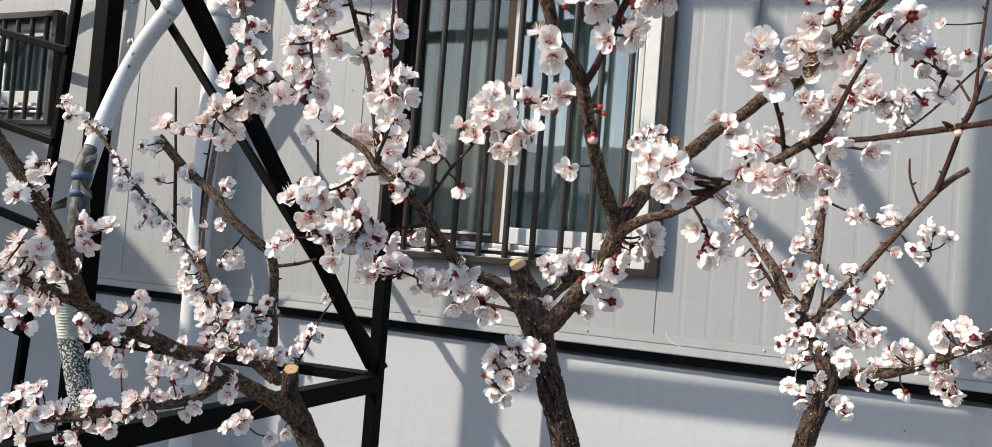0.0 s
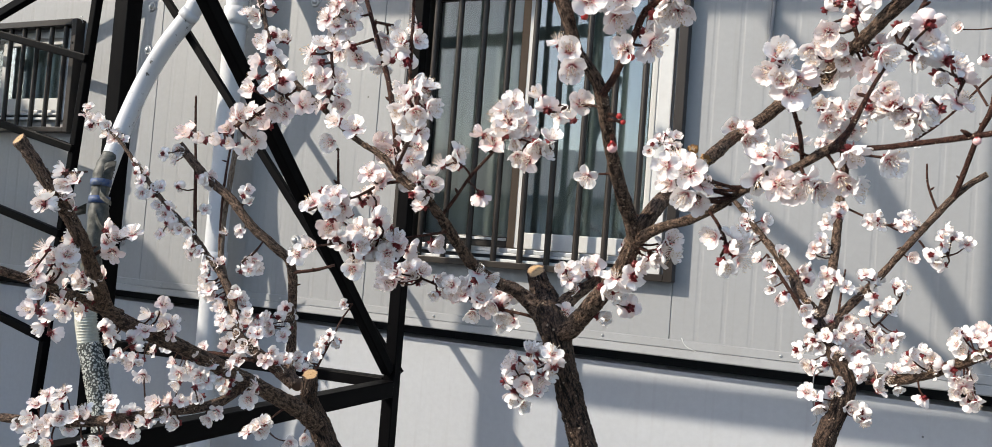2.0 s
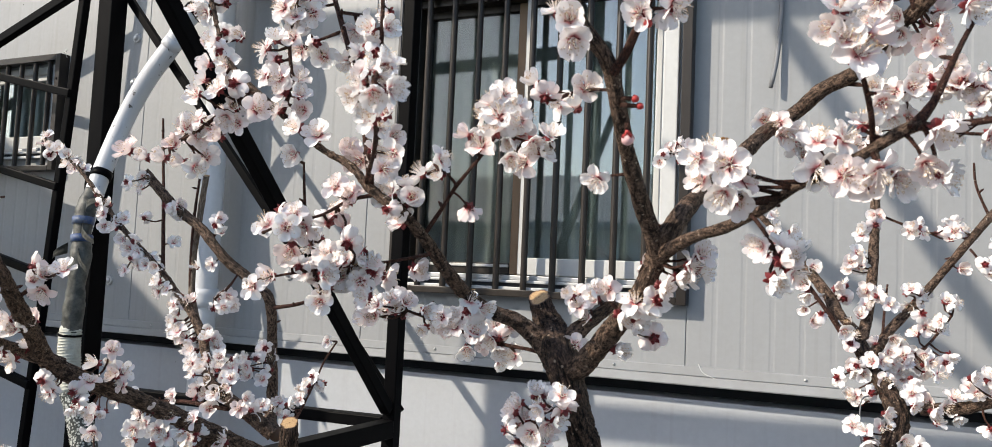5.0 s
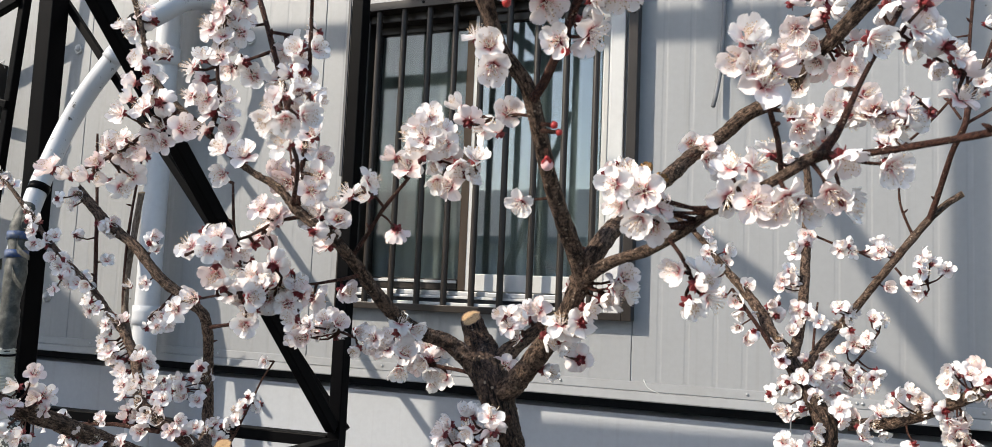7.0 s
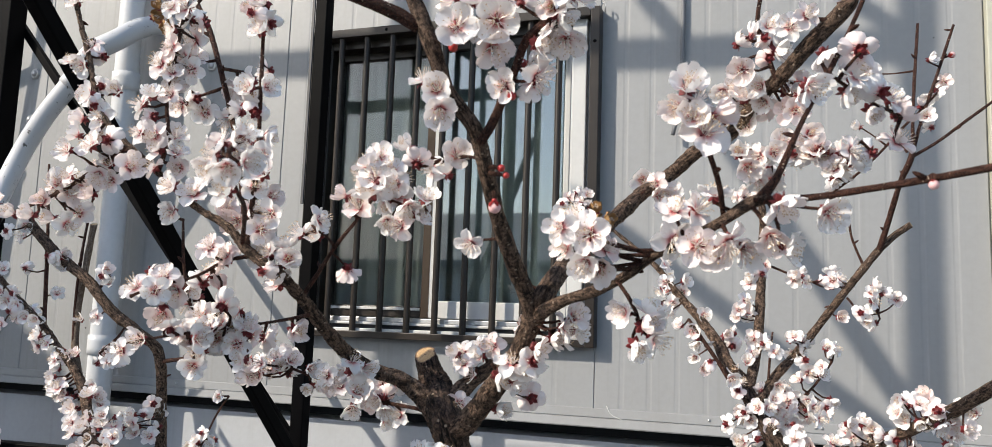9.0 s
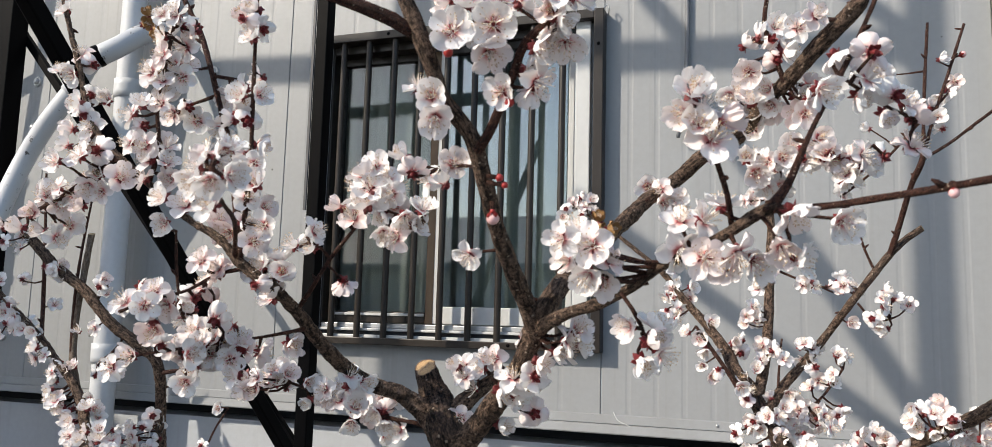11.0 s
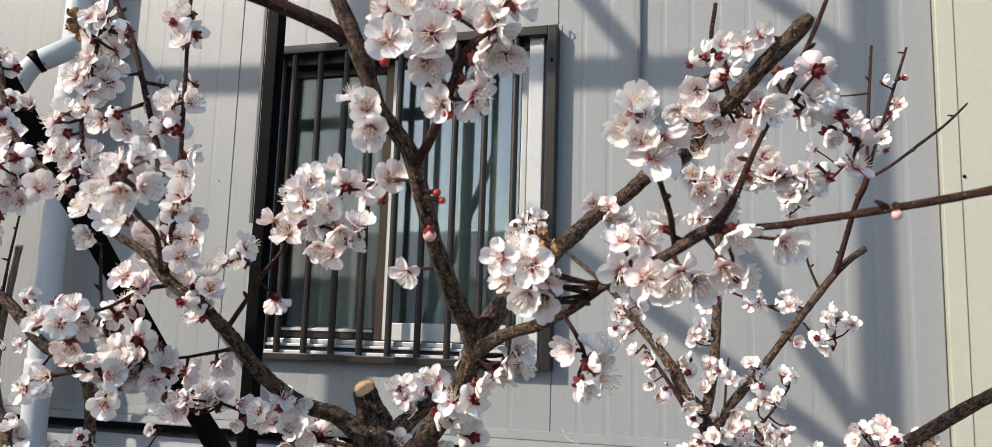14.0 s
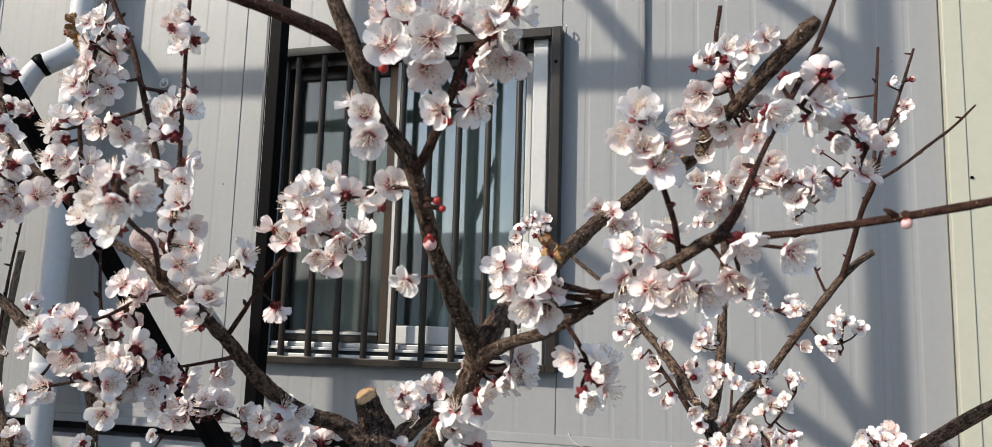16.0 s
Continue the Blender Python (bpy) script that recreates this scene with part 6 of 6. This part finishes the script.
blossoms(left_tree, "slender_limb", [(-0.007, -1.309, 1.562, "f"), (-0.069, -1.315, 1.632, "d"), (-0.095, -1.321, 1.650, "r"), (0.088, -1.346, 1.507, "l"), (0.139, -1.361, 1.464, "r"), (0.127, -1.367, 1.470, "f"), (0.170, -1.355, 1.466, "r"), (0.179, -1.337, 1.458, "f"), (0.021, -1.321, 1.531, "f"), (0.007, -1.329, 1.553, "l"), (-0.004, -1.318, 1.539, "f"), (0.005, -1.317, 1.530, "f"), (-0.004, -1.307, 1.584, "d"), (0.011, -1.298, 1.582, "f"), (0.088, -1.356, 1.473, "r"), (0.169, -1.336, 1.455, "f"), (-0.157, -1.323, 1.716, "f"), (-0.143, -1.320, 1.716, "l"), (-0.108, -1.320, 1.695, "f"), (-0.084, -1.315, 1.628, "f")])
blossoms(left_tree, "slender_limb", [(-0.227, -1.309, 1.777, "f"), (-0.241, -1.320, 1.778, "f"), (-0.273, -1.324, 1.791, "r"), (-0.293, -1.317, 1.825, "f"), (-0.262, -1.315, 1.805, "d"), (-0.222, -1.323, 1.771, "f"), (-0.135, -1.330, 1.681, "r")])
blossoms(left_tree, "twig_c", [(0.203, -1.263, 1.489, "f"), (0.193, -1.267, 1.479, "f"), (0.189, -1.277, 1.459, "f"), (0.180, -1.282, 1.452, "l"), (0.218, -1.259, 1.536, "r"), (0.207, -1.251, 1.477, "d"), (0.190, -1.264, 1.468, "f"), (0.179, -1.261, 1.469, "f"), (0.174, -1.279, 1.435, "f")])
blossoms(left_tree, "side_limb", [(0.201, -1.748, 1.602, "l"), (0.200, -1.736, 1.592, "f"), (0.197, -1.752, 1.575, "f"), (0.199, -1.745, 1.559, "f"), (0.197, -1.751, 1.542, "f"), (0.188, -1.728, 1.535, "f"), (0.179, -1.725, 1.521, "d"), (0.164, -1.692, 1.531, "r"), (0.189, -1.719, 1.578, "r"), (0.166, -1.671, 1.535, "f"), (0.156, -1.651, 1.546, "u"), (0.188, -1.746, 1.588, "f"), (0.193, -1.728, 1.569, "r"), (0.214, -1.731, 1.586, "r"), (0.209, -1.746, 1.540, "f"), (0.195, -1.723, 1.550, "l"), (0.190, -1.718, 1.515, "l"), (0.164, -1.682, 1.541, "f"), (0.183, -1.726, 1.588, "f"), (0.185, -1.713, 1.562, "u")])
blossoms(left_tree, "thick_limb", [(0.217, -1.733, 1.596, "r"), (0.173, -1.677, 1.564, "f"), (0.193, -1.680, 1.574, "l"), (0.159, -1.630, 1.513, "f"), (0.162, -1.629, 1.498, "f"), (0.177, -1.609, 1.502, "f"), (0.191, -1.581, 1.542, "r"), (0.181, -1.574, 1.525, "f"), (0.174, -1.588, 1.527, "l"), (0.192, -1.579, 1.516, "f"), (0.200, -1.544, 1.464, "f"), (0.201, -1.528, 1.455, "f"), (0.220, -1.512, 1.452, "f"), (0.232, -1.347, 1.352, "r"), (0.219, -1.484, 1.449, "f"), (0.224, -1.460, 1.431, "r"), (0.222, -1.748, 1.653, "u"), (0.224, -1.763, 1.643, "l"), (0.218, -1.762, 1.650, "u"), (0.214, -1.731, 1.610, "l")])
blossoms(left_tree, "thick_limb", [(0.170, -1.682, 1.573, "f"), (0.184, -1.667, 1.573, "f"), (0.161, -1.620, 1.505, "u"), (0.183, -1.608, 1.493, "l"), (0.190, -1.604, 1.514, "u"), (0.191, -1.567, 1.519, "r"), (0.199, -1.576, 1.507, "l"), (0.189, -1.547, 1.456, "r"), (0.202, -1.537, 1.480, "u"), (0.210, -1.518, 1.470, "u"), (0.209, -1.523, 1.450, "f"), (0.224, -1.503, 1.466, "f"), (0.208, -1.492, 1.443, "r"), (0.228, -1.457, 1.443, "f"), (0.221, -1.738, 1.643, "f"), (0.211, -1.757, 1.657, "l"), (0.212, -1.763, 1.642, "f"), (0.216, -1.749, 1.645, "l")])
blossoms(left_tree, "twig_i", [(0.236, -1.706, 1.611, "r"), (0.244, -1.702, 1.616, "r"), (0.235, -1.697, 1.599, "d"), (0.233, -1.702, 1.624, "f"), (0.255, -1.693, 1.622, "f")])
blossoms(left_tree, "twig_g", [(-0.077, -1.400, 1.437, "f"), (-0.062, -1.389, 1.422, "f"), (-0.049, -1.381, 1.428, "f"), (-0.021, -1.361, 1.453, "f"), (0.007, -1.377, 1.432, "f"), (0.121, -1.367, 1.450, "r"), (0.089, -1.363, 1.463, "f"), (0.051, -1.365, 1.459, "f"), (0.007, -1.363, 1.413, "d"), (-0.083, -1.403, 1.430, "d"), (-0.075, -1.388, 1.430, "f"), (-0.055, -1.390, 1.435, "l"), (-0.039, -1.373, 1.444, "l"), (0.014, -1.373, 1.422, "f"), (0.097, -1.353, 1.465, "f")])
blossoms(left_tree, "low_limb", [(0.142, -1.557, 1.448, "d"), (0.178, -1.538, 1.442, "d"), (0.199, -1.525, 1.443, "f"), (0.171, -1.562, 1.422, "f"), (0.174, -1.546, 1.424, "f"), (0.188, -1.537, 1.425, "r"), (0.161, -1.555, 1.399, "d"), (0.217, -1.509, 1.410, "d"), (0.232, -1.471, 1.422, "f"), (0.209, -1.487, 1.432, "f"), (0.036, -1.601, 1.419, "f"), (0.060, -1.601, 1.420, "f"), (0.062, -1.598, 1.429, "u"), (0.021, -1.602, 1.406, "f"), (0.058, -1.602, 1.407, "d"), (0.055, -1.608, 1.364, "f"), (0.080, -1.594, 1.399, "f"), (0.084, -1.588, 1.391, "r"), (0.106, -1.571, 1.421, "f"), (0.126, -1.583, 1.415, "f")])
blossoms(left_tree, "low_limb", [(0.118, -1.579, 1.402, "l"), (0.140, -1.570, 1.411, "b"), (0.141, -1.571, 1.390, "f"), (0.145, -1.565, 1.380, "r"), (0.023, -1.610, 1.389, "f"), (0.033, -1.610, 1.372, "f"), (0.045, -1.606, 1.380, "f"), (0.025, -1.611, 1.364, "l"), (0.090, -1.586, 1.366, "f"), (0.116, -1.591, 1.375, "d"), (0.162, -1.569, 1.400, "l"), (0.065, -1.602, 1.394, "r"), (0.181, -1.554, 1.408, "f"), (0.200, -1.520, 1.428, "d"), (0.186, -1.520, 1.423, "f"), (0.167, -1.562, 1.409, "f"), (0.172, -1.533, 1.408, "d"), (0.159, -1.546, 1.406, "l"), (0.205, -1.510, 1.399, "f"), (0.238, -1.469, 1.439, "l")])
blossoms(left_tree, "low_limb", [(0.201, -1.477, 1.439, "f"), (0.051, -1.605, 1.390, "f"), (0.091, -1.588, 1.399, "f"), (0.078, -1.582, 1.404, "f"), (0.120, -1.574, 1.389, "f"), (0.141, -1.559, 1.402, "f"), (0.126, -1.569, 1.381, "u"), (0.005, -1.609, 1.378, "r"), (0.112, -1.584, 1.363, "f"), (0.073, -1.594, 1.383, "r"), (0.187, -1.543, 1.398, "f")])
blossoms(left_tree, "twig_j", [(0.220, -1.420, 1.383, "r"), (0.216, -1.433, 1.381, "f"), (0.249, -1.403, 1.359, "f"), (0.220, -1.425, 1.373, "r"), (0.207, -1.440, 1.375, "u"), (0.227, -1.430, 1.389, "u")])
blossoms(left_tree, "twig_f", [(0.036, -1.279, 1.572, "f"), (0.053, -1.271, 1.588, "r"), (0.052, -1.278, 1.573, "f"), (0.042, -1.274, 1.584, "r"), (0.053, -1.261, 1.575, "r")])
blossoms(left_tree, "twig_h", [(0.244, -1.756, 1.669, "f"), (0.236, -1.759, 1.662, "d"), (0.226, -1.756, 1.675, "l")])
blossoms(main_tree, "twig_s", [(0.625, -1.546, 1.518, "u"), (0.615, -1.555, 1.507, "l"), (0.632, -1.551, 1.504, "f"), (0.617, -1.544, 1.491, "d"), (0.645, -1.544, 1.510, "d"), (0.654, -1.547, 1.518, "r"), (0.659, -1.549, 1.529, "b"), (0.635, -1.543, 1.525, "u"), (0.617, -1.547, 1.527, "l"), (0.615, -1.541, 1.510, "f"), (0.616, -1.557, 1.522, "l"), (0.626, -1.540, 1.484, "f"), (0.642, -1.542, 1.500, "u"), (0.641, -1.557, 1.525, "d"), (0.658, -1.552, 1.540, "u"), (0.629, -1.536, 1.537, "u"), (0.639, -1.535, 1.537, "r")])
blossoms(main_tree, "near_shoot", [(0.651, -1.849, 1.721, "L"), (0.663, -1.842, 1.727, "F"), (0.664, -1.852, 1.712, "D"), (0.655, -1.841, 1.705, "F"), (0.670, -1.842, 1.717, "R"), (0.649, -1.838, 1.732, "U"), (0.664, -1.839, 1.734, "U"), (0.646, -1.842, 1.715, "D"), (0.660, -1.840, 1.720, "F")])
blossoms(main_tree, "low_limb", [(0.792, -1.722, 1.699, "f"), (0.809, -1.719, 1.696, "f"), (0.805, -1.711, 1.679, "d"), (0.818, -1.707, 1.690, "r"), (0.791, -1.708, 1.689, "l"), (0.797, -1.707, 1.708, "u"), (0.811, -1.699, 1.677, "d"), (0.913, -1.722, 1.710, "f"), (0.936, -1.718, 1.706, "d"), (0.868, -1.715, 1.690, "d"), (0.886, -1.714, 1.690, "d"), (0.907, -1.710, 1.694, "d"), (0.894, -1.707, 1.687, "f"), (0.877, -1.708, 1.686, "l"), (0.916, -1.705, 1.689, "r"), (0.855, -1.703, 1.693, "d"), (0.877, -1.706, 1.721, "u"), (0.869, -1.701, 1.712, "f"), (0.854, -1.696, 1.714, "f")])
blossoms(main_tree, "hang_twig", [(0.821, -1.683, 1.653, "l"), (0.837, -1.684, 1.646, "f"), (0.831, -1.684, 1.633, "d"), (0.843, -1.677, 1.638, "r"), (0.838, -1.674, 1.654, "u")])
bud(main_tree, (0.751, -1.716, 1.712), (0.7505, -1.7165, 1.722), 0.0037)
bud(main_tree, (0.7565, -1.722, 1.7345), (0.745, -1.710, 1.738), 0.0022, True)
bud(main_tree, (0.7590, -1.720, 1.7305), (0.745, -1.710, 1.734), 0.0020, True)
bud(main_tree, (0.980, -1.740, 1.7165), (0.980, -1.737, 1.722), 0.0024)
bud(main_tree, (0.734, -1.749, 1.8005), (0.730, -1.744, 1.808), 0.0027, True)
bud(main_tree, (0.766, -1.736, 1.7735), (0.766, -1.733, 1.781), 0.0026, True)
bud(right_tree, (1.119, -1.018, 2.005), (1.105, -1.02, 2.0), 0.004)


def finish(t):
    part("spur_growth", join_bm([tube_bm(r, 6, 0.006) for r in SPURS[t.name]]), TWIG, t, smooth=True)["kind"] = "stuff"


for each in (main_tree, left_tree, right_tree):
    finish(each)


def hanging_wire():
    rows = [(0.884, -1.098, 1.512, 0.0009), (0.872, -1.118, 1.508, 0.0009), (0.870, -1.120, 1.49, 0.0008), (0.873, -1.119, 1.455, 0.0008), (0.877, -1.117, 1.44, 0.0008), (0.872, -1.117, 1.434, 0.0012)]
    tagged(part("wire", tube_bm(rows, 8, 0.004), CABLE, None, smooth=True), "short bent grey wire hanging on a tree trunk", "wire")


hanging_wire()


def loose_thread():
    rows = [(0.475, -0.004, 1.436, 0.0012), (0.485, -0.004, 1.417, 0.0012), (0.515, -0.004, 1.403, 0.0012), (0.545, -0.004, 1.381, 0.0012)]
    tagged(part("thread", tube_bm(rows, 6, 0.006), PVC, None, smooth=True), "thin white thread of sealant stuck on the panel wall", "thread")


loose_thread()


# ---- a few withered blossoms ----
DRY = Mat("withered_brown_petal", (0.30, 0.17, 0.07), 0.8).m


def withered(t, name, places):
    for k, place in enumerate(places):
        me = SHAPES[(6, 3, 10)[k % 3]].copy()
        me.materials[0] = DRY
        ob = new("withered_blossom", me)
        ob["label"] = "shrivelled brown blossom"
        ob.parent = BOUGHS[t.name][name]
        ob.matrix_local = Matrix.Translation(place) @ pose(0, 0, 0, 40 + 50 * k, 30 * k, 70 * k) @ Matrix.Diagonal((0.62, 0.55, 0.62, 1))


withered(main_tree, "twig_l", [(0.433, -1.655, 1.888), (0.429, -1.655, 1.881), (0.440, -1.655, 1.875)])
withered(main_tree, "back_limb", [(0.787, -1.600, 1.725), (0.793, -1.600, 1.719), (0.784, -1.600, 1.719)])
